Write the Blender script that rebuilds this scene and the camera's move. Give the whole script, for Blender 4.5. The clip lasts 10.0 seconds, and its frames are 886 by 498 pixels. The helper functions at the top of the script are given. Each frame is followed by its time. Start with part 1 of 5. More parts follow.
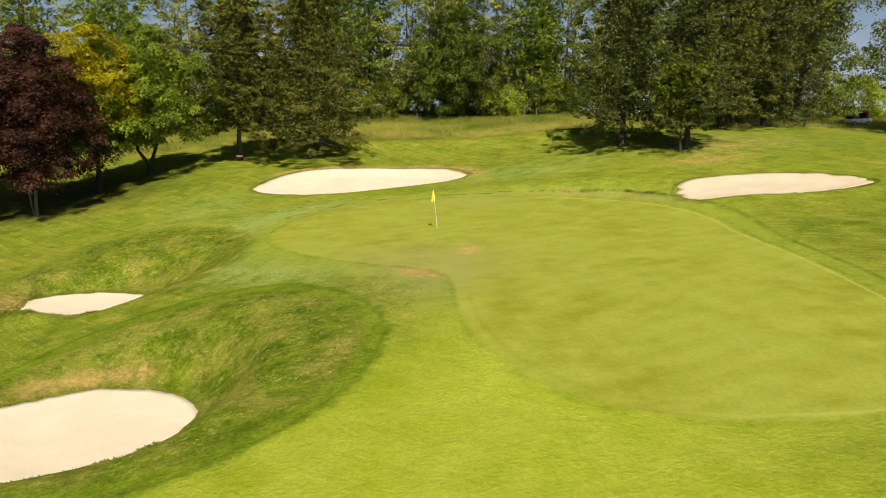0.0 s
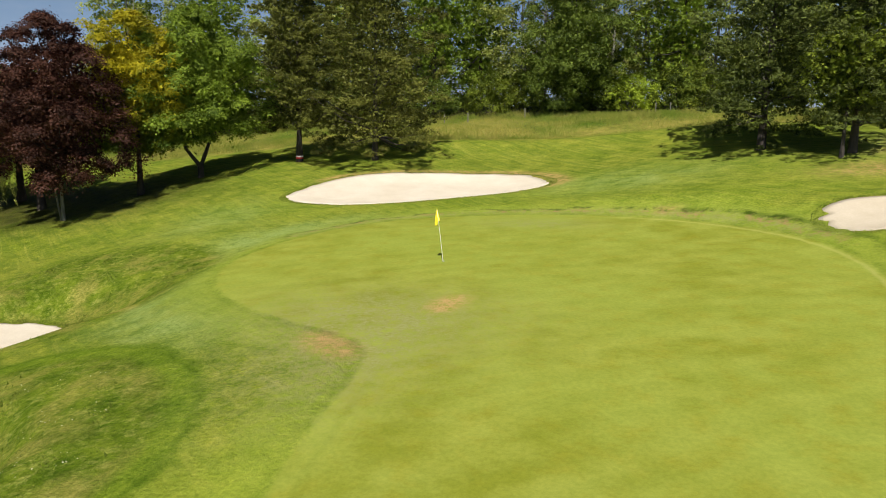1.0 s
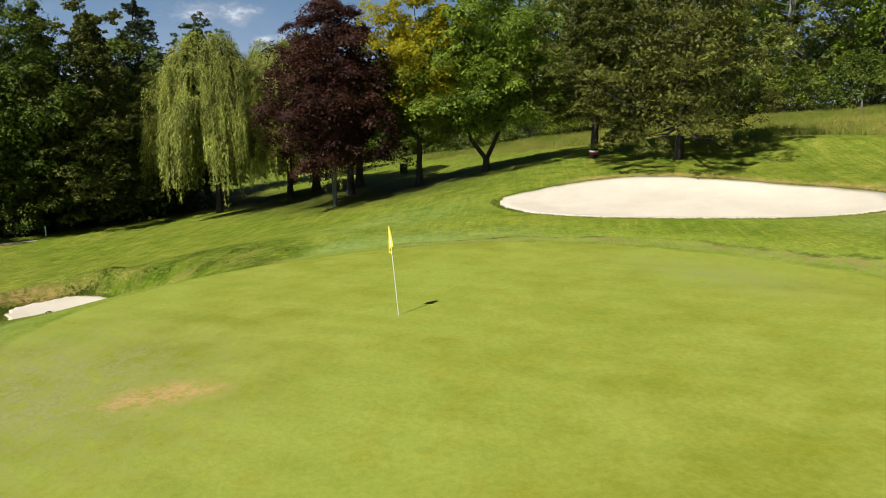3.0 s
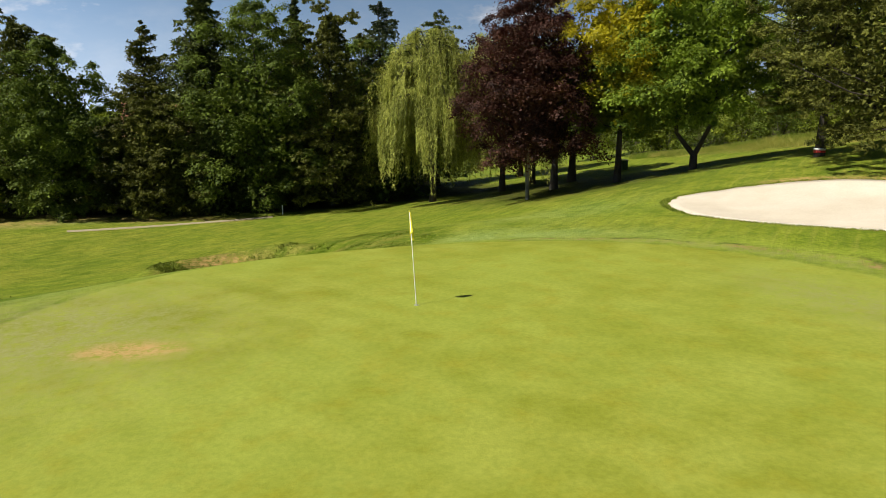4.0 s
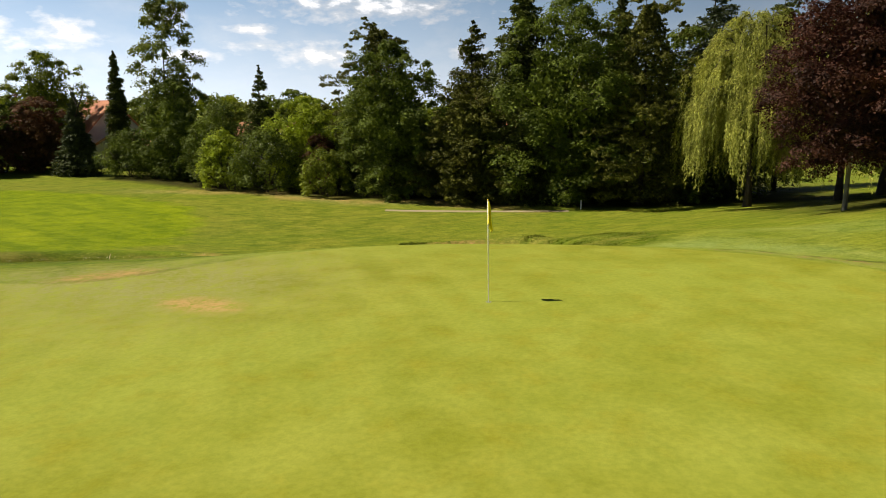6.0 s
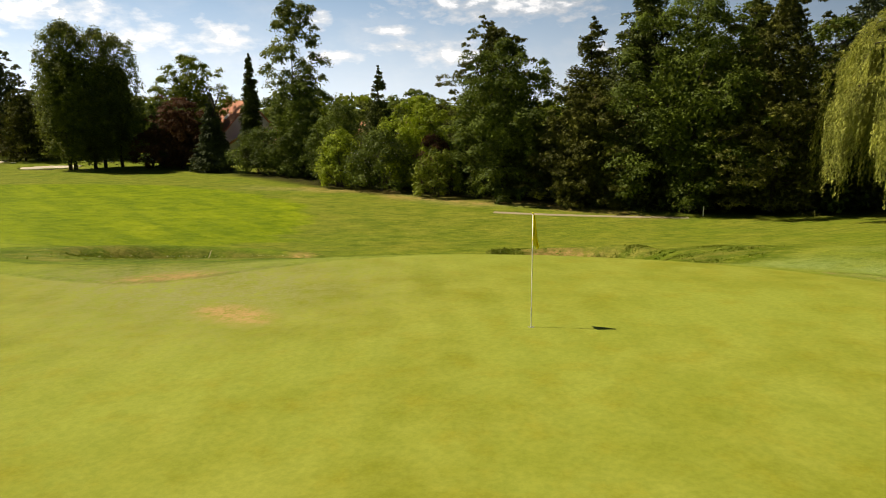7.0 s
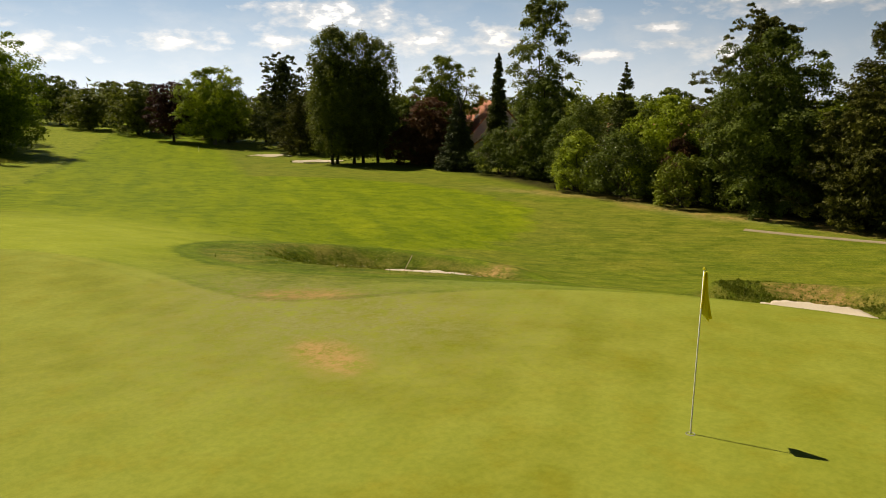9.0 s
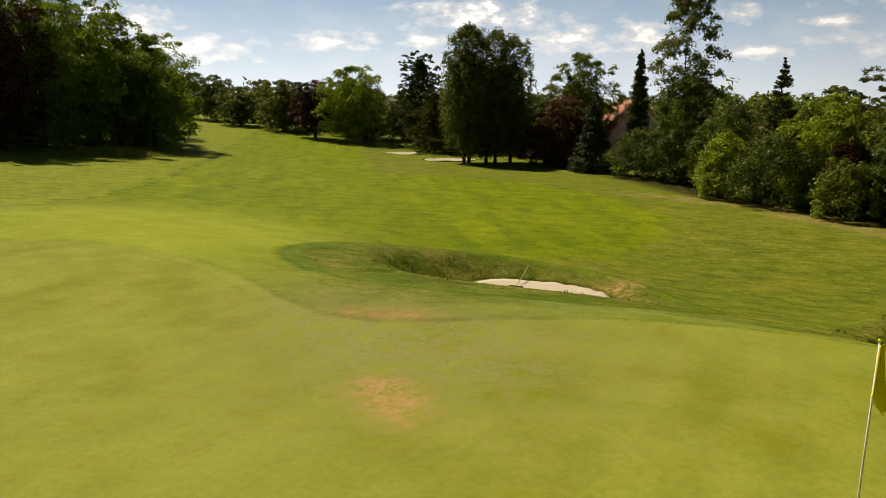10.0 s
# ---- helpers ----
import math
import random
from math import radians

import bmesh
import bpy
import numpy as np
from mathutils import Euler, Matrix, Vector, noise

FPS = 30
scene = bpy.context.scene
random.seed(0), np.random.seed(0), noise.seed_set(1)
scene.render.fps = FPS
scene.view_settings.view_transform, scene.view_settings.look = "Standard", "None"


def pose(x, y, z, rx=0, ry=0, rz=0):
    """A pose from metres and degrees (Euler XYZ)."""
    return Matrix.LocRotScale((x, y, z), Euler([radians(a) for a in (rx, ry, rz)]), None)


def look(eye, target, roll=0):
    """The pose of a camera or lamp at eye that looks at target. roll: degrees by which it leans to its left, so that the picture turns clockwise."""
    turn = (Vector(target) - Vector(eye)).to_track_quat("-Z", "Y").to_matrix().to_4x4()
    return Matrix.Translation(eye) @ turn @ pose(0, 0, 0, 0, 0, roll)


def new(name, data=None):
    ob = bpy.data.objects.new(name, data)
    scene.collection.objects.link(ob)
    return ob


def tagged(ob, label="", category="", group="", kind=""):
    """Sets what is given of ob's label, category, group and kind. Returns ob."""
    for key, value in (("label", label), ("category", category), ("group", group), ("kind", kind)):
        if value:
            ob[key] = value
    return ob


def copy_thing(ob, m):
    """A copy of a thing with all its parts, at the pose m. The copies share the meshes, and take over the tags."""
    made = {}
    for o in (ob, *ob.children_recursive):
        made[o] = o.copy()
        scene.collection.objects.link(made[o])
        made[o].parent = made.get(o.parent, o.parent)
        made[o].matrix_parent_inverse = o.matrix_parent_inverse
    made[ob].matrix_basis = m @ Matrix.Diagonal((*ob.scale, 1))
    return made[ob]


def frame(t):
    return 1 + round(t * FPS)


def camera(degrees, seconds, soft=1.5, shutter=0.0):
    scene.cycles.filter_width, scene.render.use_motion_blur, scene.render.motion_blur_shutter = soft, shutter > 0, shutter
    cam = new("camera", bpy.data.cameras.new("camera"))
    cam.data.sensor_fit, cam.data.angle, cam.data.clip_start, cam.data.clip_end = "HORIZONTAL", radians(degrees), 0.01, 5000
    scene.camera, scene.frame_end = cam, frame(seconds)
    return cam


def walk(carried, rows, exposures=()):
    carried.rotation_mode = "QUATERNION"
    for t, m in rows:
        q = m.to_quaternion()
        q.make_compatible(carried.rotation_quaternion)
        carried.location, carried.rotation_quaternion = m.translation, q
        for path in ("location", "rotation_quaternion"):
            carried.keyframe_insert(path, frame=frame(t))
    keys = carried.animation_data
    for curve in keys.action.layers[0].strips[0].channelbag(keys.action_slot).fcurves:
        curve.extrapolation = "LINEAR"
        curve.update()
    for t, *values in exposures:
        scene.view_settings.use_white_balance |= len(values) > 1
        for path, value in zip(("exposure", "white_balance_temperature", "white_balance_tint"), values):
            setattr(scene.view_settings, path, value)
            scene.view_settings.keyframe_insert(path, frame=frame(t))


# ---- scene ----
cam = camera(63.0, 10.0, 0.5)
# seconds, eye x y z, heading, tilt, roll
PATH = [
    (0.0, 0.497, -0.731, 6.509, 0.61, -10.94, 0.38),
    (0.5, 3.701, 5.384, 6.299, 6.45, -11.03, 0.16),
    (1.0, 6.782, 11.429, 6.074, 14.27, -11.06, 0.08),
    (1.5, 9.381, 17.064, 5.766, 23.64, -11.01, -0.05),
    (2.0, 11.396, 22.157, 5.399, 33.89, -10.86, -0.30),
    (2.5, 12.919, 26.631, 5.037, 44.43, -10.74, -0.36),
    (3.0, 14.136, 30.417, 4.787, 55.24, -10.76, -0.29),
    (3.5, 15.029, 33.551, 4.600, 66.26, -10.84, -0.22),
    (4.0, 15.459, 36.142, 4.350, 77.16, -10.84, -0.14),
    (4.5, 15.449, 38.285, 4.071, 87.41, -10.79, -0.08),
    (5.0, 15.222, 40.018, 3.946, 95.93, -10.84, -0.06),
    (5.5, 14.817, 41.357, 3.945, 101.71, -10.89, 0.01),
    (6.0, 14.151, 42.366, 3.977, 106.52, -10.95, 0.04),
    (6.5, 13.248, 43.097, 4.014, 111.66, -11.02, -0.01),
    (7.0, 12.219, 43.573, 4.058, 116.97, -11.04, -0.06),
    (7.5, 11.155, 43.807, 4.097, 122.08, -11.04, -0.11),
    (8.0, 10.081, 43.820, 4.107, 127.12, -11.06, -0.15),
    (8.5, 9.023, 43.643, 4.108, 132.20, -11.07, 0.00),
    (9.0, 8.008, 43.323, 4.122, 137.31, -11.10, 0.17),
    (9.5, 7.019, 42.857, 4.149, 142.57, -11.16, 0.19),
    (10.0, 5.997, 42.134, 4.125, 148.15, -11.27, 0.45),
]
walk(cam, [(t, pose(x, y, z, 90 + tilt, 0, head) @ pose(0, 0, 0, 0, 0, roll)) for t, x, y, z, head, tilt, roll in PATH],
     exposures=[(0.0, 0.41, 7000, 10), (0.5, 0.31, 6500, 10), (1.3, 0.35, 6000, 10), (2.5, 0.33, 5900, 8), (4.0, 0.35, 6250, 9), (5.5, 0.33, 6900, 10), (7.5, 0.20, 7400, 10), (9.0, -0.04, 7700, 10), (10.0, -0.10, 7800, 10)])

# ---- light: high summer sun behind the first view, clear sky with fair-weather clouds ----
SUN_DIR = Vector((0.10, -0.60, 0.80)).normalized()
world = bpy.data.worlds.new("summer_sky")
scene.world = world
world.use_nodes = True
wn = world.node_tree.nodes
sky = wn.new("ShaderNodeTexSky")
sky.sky_type = "NISHITA"
sky.sun_disc = False
sky.sun_elevation = math.asin(SUN_DIR.z)
sky.sun_rotation = math.atan2(SUN_DIR.x, SUN_DIR.y)
sky.air_density, sky.dust_density, sky.ozone_density = 1.0, 0.25, 3.5
world.node_tree.links.new(sky.outputs[0], wn["Background"].inputs[0])
wn["Background"].inputs[1].default_value = 0.017
sun = new("sun", bpy.data.lights.new("sun", "SUN"))
sun.data.energy = 5.0
sun.data.angle = radians(0.53)
sun.data.color = (1.0, 0.95, 0.86)
sun.matrix_world = look((0, 0, 60), Vector((0, 0, 60)) - SUN_DIR)


# ---- materials ----
def nodes_of(name):
    m = bpy.data.materials.new(name)
    m.use_nodes = True
    nt = m.node_tree
    return m, nt, nt.nodes, nt.links, nt.nodes["Principled BSDF"]


def noise_node(nt, scale, detail=4.0, rough=0.6, vec=None):
    n = nt.nodes.new("ShaderNodeTexNoise")
    n.inputs["Scale"].default_value = scale
    n.inputs["Detail"].default_value = detail
    n.inputs["Roughness"].default_value = rough
    if vec is not None:
        nt.links.new(vec, n.inputs["Vector"])
    return n.outputs["Fac"]


def mix_rgb(nt, fac, a, b, kind="MIX"):
    n = nt.nodes.new("ShaderNodeMix")
    n.data_type, n.blend_type = "RGBA", kind
    for sock, v in ((n.inputs[0], fac), (n.inputs[6], a), (n.inputs[7], b)):
        if isinstance(v, (int, float)):
            sock.default_value = v
        elif isinstance(v, tuple):
            sock.default_value = (*v, 1)
        else:
            nt.links.new(v, sock)
    return n.outputs[2]


def ramp(nt, fac, lo, hi, a=0.0, b=1.0):
    n = nt.nodes.new("ShaderNodeMapRange")
    nt.links.new(fac, n.inputs[0])
    for i, v in enumerate((lo, hi, a, b)):
        n.inputs[i + 1].default_value = v
    return n.outputs[0]


def math_node(nt, op, a, b):
    n = nt.nodes.new("ShaderNodeMath")
    n.operation = op
    for i, v in enumerate((a, b)):
        if isinstance(v, (int, float)):
            n.inputs[i].default_value = v
        else:
            nt.links.new(v, n.inputs[i])
    return n.outputs[0]


def attr(nt, name):
    n = nt.nodes.new("ShaderNodeAttribute")
    n.attribute_name = name
    return n.outputs["Fac"]


def bump(nt, bsdf, height, strength, dist):
    n = nt.nodes.new("ShaderNodeBump")
    n.inputs["Strength"].default_value = strength
    n.inputs["Distance"].default_value = dist
    nt.links.new(height, n.inputs["Height"])
    nt.links.new(n.outputs[0], bsdf.inputs["Normal"])


def leaf_material(name, dark, light, through_col, gloss=0.58, spread=0.5, below=None, thin=0.25):
    """Leaves: colour varies leaf by leaf, and light shines through them."""
    m, nt, nd, lk, b = nodes_of(name)
    geo = nd.new("ShaderNodeNewGeometry")
    tc = nd.new("ShaderNodeTexCoord")
    big = noise_node(nt, 0.35, 2.0, 0.5, tc.outputs["Object"])
    # skewed to many dark, few bright leaves: glints and shaded gaps put into colour
    f = math_node(nt, "ADD", math_node(nt, "MULTIPLY", math_node(nt, "POWER", geo.outputs["Random Per Island"], 1.8), spread), ramp(nt, big, 0.3, 0.7, 0.0, 1.0 - spread))
    col = mix_rgb(nt, f, dark, light)
    if below is not None:  # below the given heights the crown's leaves blend to another colour
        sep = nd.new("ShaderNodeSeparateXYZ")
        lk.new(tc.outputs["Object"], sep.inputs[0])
        crown_h = math_node(nt, "ADD", sep.outputs[2], ramp(nt, noise_node(nt, 0.8, 3.0, 0.6, tc.outputs["Object"]), 0.3, 0.7, -2.5, 2.5))
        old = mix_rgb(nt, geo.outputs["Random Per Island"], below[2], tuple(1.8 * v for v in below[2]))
        col = mix_rgb(nt, ramp(nt, crown_h, below[0], below[1]), old, col)
    lk.new(col, b.inputs["Base Color"])
    b.inputs["Roughness"].default_value = gloss
    b.inputs["Specular IOR Level"].default_value = 0.10
    tr = nd.new("ShaderNodeBsdfTranslucent")
    lk.new(mix_rgb(nt, 0.5, col, through_col), tr.inputs["Color"])
    mx = nd.new("ShaderNodeMixShader")
    mx.inputs[0].default_value = thin
    lk.new(b.outputs[0], mx.inputs[1])
    lk.new(tr.outputs[0], mx.inputs[2])
    lk.new(mx.outputs[0], nd["Material Output"].inputs["Surface"])
    return m


def bark_material(name, dark, light, scale=6.0):
    m, nt, nd, lk, b = nodes_of(name)
    tc = nd.new("ShaderNodeTexCoord")
    mp = nd.new("ShaderNodeMapping")
    mp.inputs["Scale"].default_value = (scale, scale, scale * 0.25)
    lk.new(tc.outputs["Object"], mp.inputs[0])
    n1 = noise_node(nt, 1.5, 6.0, 0.7, mp.outputs[0])
    n2 = noise_node(nt, 0.3, 2.0, 0.5, mp.outputs[0])
    lk.new(mix_rgb(nt, math_node(nt, "MULTIPLY", n1, math_node(nt, "ADD", n2, 0.5)), dark, light), b.inputs["Base Color"])
    b.inputs["Roughness"].default_value = 0.9
    bump(nt, b, n1, 0.8, 0.03)
    return m


def plain_material(name, col, rough=0.6, metal=0.0, var=0.25, scale=8.0, relief=0.0):
    m, nt, nd, lk, b = nodes_of(name)
    tc = nd.new("ShaderNodeTexCoord")
    n = noise_node(nt, scale, 5.0, 0.65, tc.outputs["Object"])
    lo = tuple(c * (1 - var) for c in col)
    hi = tuple(min(1, c * (1 + var)) for c in col)
    lk.new(mix_rgb(nt, n, lo, hi), b.inputs["Base Color"])
    b.inputs["Roughness"].default_value = rough
    b.inputs["Metallic"].default_value = metal
    if relief:
        bump(nt, b, n, 0.6, relief)
    return m


def ground_material():
    m, nt, nd, lk, b = nodes_of("mown_grass")
    tc = nd.new("ShaderNodeTexCoord")
    P = tc.outputs["Object"]
    sep = nd.new("ShaderNodeSeparateXYZ")
    lk.new(P, sep.inputs[0])
    X, Y = sep.outputs[0], sep.outputs[1]
    flat = nd.new("ShaderNodeCombineXYZ")
    lk.new(X, flat.inputs[0])
    lk.new(Y, flat.inputs[1])
    fine = noise_node(nt, 9.0, 6.0, 0.75, P)
    mid = noise_node(nt, 1.1, 5.0, 0.65, P)
    big = noise_node(nt, 0.16, 4.0, 0.6, P)
    cloudy = noise_node(nt, 0.58, 5.0, 0.6, P)
    grain = noise_node(nt, 3.2, 6.0, 0.8, P)
    patchy = noise_node(nt, 0.75, 9.0, 0.78, P)

    def add(p, q):
        return math_node(nt, "ADD", p, q)

    def mul(p, q):
        return math_node(nt, "MULTIPLY", p, q)

    def shade(c, fac, tint):
        return mix_rgb(nt, fac, c, mix_rgb(nt, 1.0, c, tint, "MULTIPLY"))

    def turned(turn, long, short):
        mp = nd.new("ShaderNodeMapping")
        mp.vector_type = "TEXTURE"
        mp.inputs["Scale"].default_value = (long, short, 1)
        mp.inputs["Rotation"].default_value = (0, 0, radians(turn))
        lk.new(flat.outputs[0], mp.inputs[0])
        return mp.outputs[0]

    def oval(cx, cy, a, c, turn):
        """0 in the middle of an oval, 1 on its rim."""
        mp = nd.new("ShaderNodeMapping")
        mp.vector_type = "TEXTURE"
        mp.inputs["Location"].default_value = (cx, cy, 0)
        mp.inputs["Scale"].default_value = (a, c, 1)
        mp.inputs["Rotation"].default_value = (0, 0, radians(turn))
        lk.new(flat.outputs[0], mp.inputs[0])
        ln = nd.new("ShaderNodeVectorMath")
        ln.operation = "LENGTH"
        lk.new(mp.outputs[0], ln.inputs[0])
        return ln.outputs["Value"]

    def line(v, at, half):
        """1 on the line where v is at, 0 past the half width."""
        return ramp(nt, math_node(nt, "ABSOLUTE", math_node(nt, "SUBTRACT", v, at), 0.0), half, half * 0.25)

    streak = noise_node(nt, 0.8, 4.0, 0.62, turned(-38, 3.6, 0.32))
    swath = noise_node(nt, 0.7, 3.0, 0.62, turned(64, 9.0, 1.6))
    comb = noise_node(nt, 0.9, 5.0, 0.7, turned(-44, 5.0, 0.22))
    # the green's edge: a long front lobe and a broad back lobe
    u = math_node(nt, "POWER", math_node(nt, "ABSOLUTE", mul(add(X, -8.3), 1 / 7.6), 0.0), 2.6)
    v = math_node(nt, "POWER", math_node(nt, "ABSOLUTE", mul(add(Y, -27.3), 1 / 12.8), 0.0), 2.6)
    p = math_node(nt, "MINIMUM", math_node(nt, "POWER", add(u, v), 1 / 2.6), 8.0)
    q = math_node(nt, "MINIMUM", oval(2.9, 40.0, 12.5, 10.6, 0), 8.0)
    e = add(math_node(nt, "EXPONENT", mul(p, -9.0), 0.0), math_node(nt, "EXPONENT", mul(q, -9.0), 0.0))
    g = mul(math_node(nt, "LOGARITHM", e, math.e), -1 / 9)
    g = add(g, ramp(nt, mid, 0.3, 0.7, -0.006, 0.006))
    wob = ramp(nt, noise_node(nt, 0.35, 3.0, 0.6, P), 0.3, 0.7, -0.05, 0.05)
    e1 = add(oval(-9.0, 21.3, 7.6, 8.3, 0), add(mul(wob, 0.35), ramp(nt, grain, 0.3, 0.7, -0.012, 0.012)))
    e2 = add(math_node(nt, "MINIMUM", oval(-16.4, 37.0, 6.5, 6.9, 20), oval(-19.8, 31.9, 2.9, 2.3, 10)), add(wob, ramp(nt, grain, 0.3, 0.7, -0.02, 0.02)))
    in_green, in_e1, in_e2 = ramp(nt, g, 1.010, 0.988), ramp(nt, e1, 1.025, 0.955), ramp(nt, e2, 1.08, 0.88)
    in_collar = ramp(nt, add(g, wob), 1.24, 1.10, 0.0, 0.75)
    side = add(mul(add(X, 17.0), -0.922), mul(add(Y, 25.0), 0.387))
    lane = mul(mul(ramp(nt, add(side, mul(wob, 20.0)), -9.4, -8.6), ramp(nt, side, 11.0, 9.0)), ramp(nt, Y, 2.0, -2.0))
    tongue = ramp(nt, add(oval(-20.4, -8.0, 23.5, 20.0, 67.2), wob), 1.025, 0.97)
    in_fair = math_node(nt, "MAXIMUM", lane, tongue)

    rough = mix_rgb(nt, ramp(nt, mid, 0.3, 0.7), (0.136, 0.178, 0.014), (0.225, 0.262, 0.024))
    rough = mix_rgb(nt, ramp(nt, big, 0.40, 0.68), rough, (0.252, 0.252, 0.032))
    rough = mix_rgb(nt, ramp(nt, streak, 0.42, 0.62, 0.0, 0.7), rough, (0.132, 0.172, 0.020))
    rough = mix_rgb(nt, ramp(nt, comb, 0.52, 0.66, 0.0, 0.75), rough, (0.285, 0.283, 0.046))
    fair = mix_rgb(nt, ramp(nt, big, 0.35, 0.7), (0.196, 0.254, 0.007), (0.268, 0.314, 0.012))
    fair = mix_rgb(nt, ramp(nt, swath, 0.40, 0.62, 0.0, 0.9), fair, (0.162, 0.218, 0.008))
    fair = mix_rgb(nt, ramp(nt, comb, 0.50, 0.66, 0.0, 0.35), fair, (0.258, 0.300, 0.018))
    fringe = mix_rgb(nt, ramp(nt, mid, 0.3, 0.7), (0.220, 0.272, 0.026), (0.282, 0.326, 0.044))
    green = mix_rgb(nt, ramp(nt, cloudy, 0.36, 0.62), (0.210, 0.226, 0.021), (0.288, 0.305, 0.046))
    green = mix_rgb(nt, ramp(nt, big, 0.42, 0.60, 0.0, 0.75), green, (0.276, 0.310, 0.046))
    green = mix_rgb(nt, ramp(nt, mid, 0.50, 0.68, 0.0, 0.45), green, (0.250, 0.222, 0.016))
    stripe = nd.new("ShaderNodeTexWave")
    stripe.bands_direction = "Y"
    stripe.inputs["Scale"].default_value = 0.28
    stripe.inputs["Distortion"].default_value = 1.2
    stripe.inputs["Detail Scale"].default_value = 0.4
    lk.new(turned(31, 1.0, 1.0), stripe.inputs["Vector"])
    green = shade(green, ramp(nt, stripe.outputs["Fac"], 0.35, 0.65, 0.0, 0.3), (0.87, 0.90, 0.86))
    dirt = mix_rgb(nt, ramp(nt, fine, 0.35, 0.65), (0.380, 0.225, 0.070), (0.500, 0.330, 0.135))
    thin = mix_rgb(nt, ramp(nt, fine, 0.35, 0.65), (0.195, 0.198, 0.040), (0.320, 0.308, 0.115))
    lush = mix_rgb(nt, ramp(nt, mid, 0.35, 0.65), (0.088, 0.134, 0.008), (0.176, 0.216, 0.016))
    lush = mix_rgb(nt, ramp(nt, grain, 0.50, 0.64, 0.0, 0.8), lush, (0.275, 0.280, 0.055))
    lush = mix_rgb(nt, ramp(nt, cloudy, 0.46, 0.62, 0.0, 0.8), lush, (0.262, 0.238, 0.048))
    ringed = mix_rgb(nt, ramp(nt, mid, 0.35, 0.65), (0.132, 0.190, 0.012), (0.200, 0.250, 0.020))
    hay = mix_rgb(nt, ramp(nt, big, 0.35, 0.6), (0.085, 0.150, 0.012), (0.300, 0.250, 0.055))
    # leaf litter, kept near black to paint in the shade under the trees
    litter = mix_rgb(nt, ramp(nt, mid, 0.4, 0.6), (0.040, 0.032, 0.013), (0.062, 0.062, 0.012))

    col = mix_rgb(nt, in_fair, rough, fair)
    verge = mul(ramp(nt, add(side, mul(wob, 20.0)), -8.8, -9.6), ramp(nt, Y, 14.0, 0.0, 0.0, 0.75))
    col = mix_rgb(nt, verge, col, mix_rgb(nt, ramp(nt, mid, 0.35, 0.65), (0.210, 0.262, 0.014), (0.310, 0.340, 0.030)))
    col = mix_rgb(nt, attr(nt, "meadow"), col, hay)
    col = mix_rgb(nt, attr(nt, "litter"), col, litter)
    col = mix_rgb(nt, in_collar, col, fringe)
    col = mix_rgb(nt, attr(nt, "apron"), col, mix_rgb(nt, ramp(nt, cloudy, 0.34, 0.62), (0.288, 0.346, 0.022), (0.362, 0.404, 0.044)))
    col = mix_rgb(nt, mul(attr(nt, "pale"), ramp(nt, cloudy, 0.34, 0.60, 0.3, 1.0)), col, (0.262, 0.318, 0.078))
    col = mix_rgb(nt, in_green, col, green)
    col = mix_rgb(nt, in_e2, col, lush)
    col = mix_rgb(nt, in_e1, col, mix_rgb(nt, ramp(nt, e1, 0.84, 0.90), lush, ringed))
    wornmask = mul(attr(nt, "worn"), ramp(nt, grain, 0.40, 0.56))
    col = mix_rgb(nt, wornmask, col, thin)
    baremask = mul(attr(nt, "bare"), ramp(nt, add(mul(fine, 0.4), mul(grain, 0.6)), 0.41, 0.55))
    col = mix_rgb(nt, baremask, col, dirt)
    near_cut = math_node(nt, "MAXIMUM", in_collar, mul(attr(nt, "apron"), 1.2))
    outside = math_node(nt, "SUBTRACT", 1.0, math_node(nt, "MAXIMUM", in_e1, in_e2))
    short = mul(math_node(nt, "MAXIMUM", in_green, mul(near_cut, 0.8)), outside)
    loose = math_node(nt, "SUBTRACT", 1.0, short)
    col = shade(col, mul(ramp(nt, patchy, 0.50, 0.60, 0.0, 0.8), loose), (0.58, 0.68, 0.50))
    col = shade(col, mul(ramp(nt, patchy, 0.46, 0.38, 0.0, 0.8), loose), (1.32, 1.22, 1.40))
    soft = math_node(nt, "SUBTRACT", 1.0, mul(short, 0.62))
    col = shade(col, mul(ramp(nt, grain, 0.44, 0.64, 0.0, 0.6), soft), (1.30, 1.23, 1.5))
    col = shade(col, mul(ramp(nt, fine, 0.40, 0.62, 0.0, 0.95), soft), (0.53, 0.61, 0.43))
    # darker, pale and tan lines where one height of cut meets the next
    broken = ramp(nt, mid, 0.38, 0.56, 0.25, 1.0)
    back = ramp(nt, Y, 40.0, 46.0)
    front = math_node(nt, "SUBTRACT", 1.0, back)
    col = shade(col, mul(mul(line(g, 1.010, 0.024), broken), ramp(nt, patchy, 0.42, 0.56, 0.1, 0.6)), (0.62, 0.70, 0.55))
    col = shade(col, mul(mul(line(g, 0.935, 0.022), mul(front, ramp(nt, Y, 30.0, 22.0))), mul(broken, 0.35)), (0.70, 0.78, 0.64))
    col = mix_rgb(nt, mul(mul(line(g, 0.975, 0.012), ramp(nt, X, 4.0, 9.0)), 0.5), col, (0.36, 0.35, 0.09))
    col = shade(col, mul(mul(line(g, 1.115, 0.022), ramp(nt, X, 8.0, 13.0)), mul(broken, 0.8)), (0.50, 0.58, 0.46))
    col = mix_rgb(nt, mul(mul(line(add(g, mul(wob, 0.9)), 1.075, 0.035), mul(back, ramp(nt, patchy, 0.47, 0.56))), ramp(nt, grain, 0.44, 0.54)), col, (0.29, 0.205, 0.075))
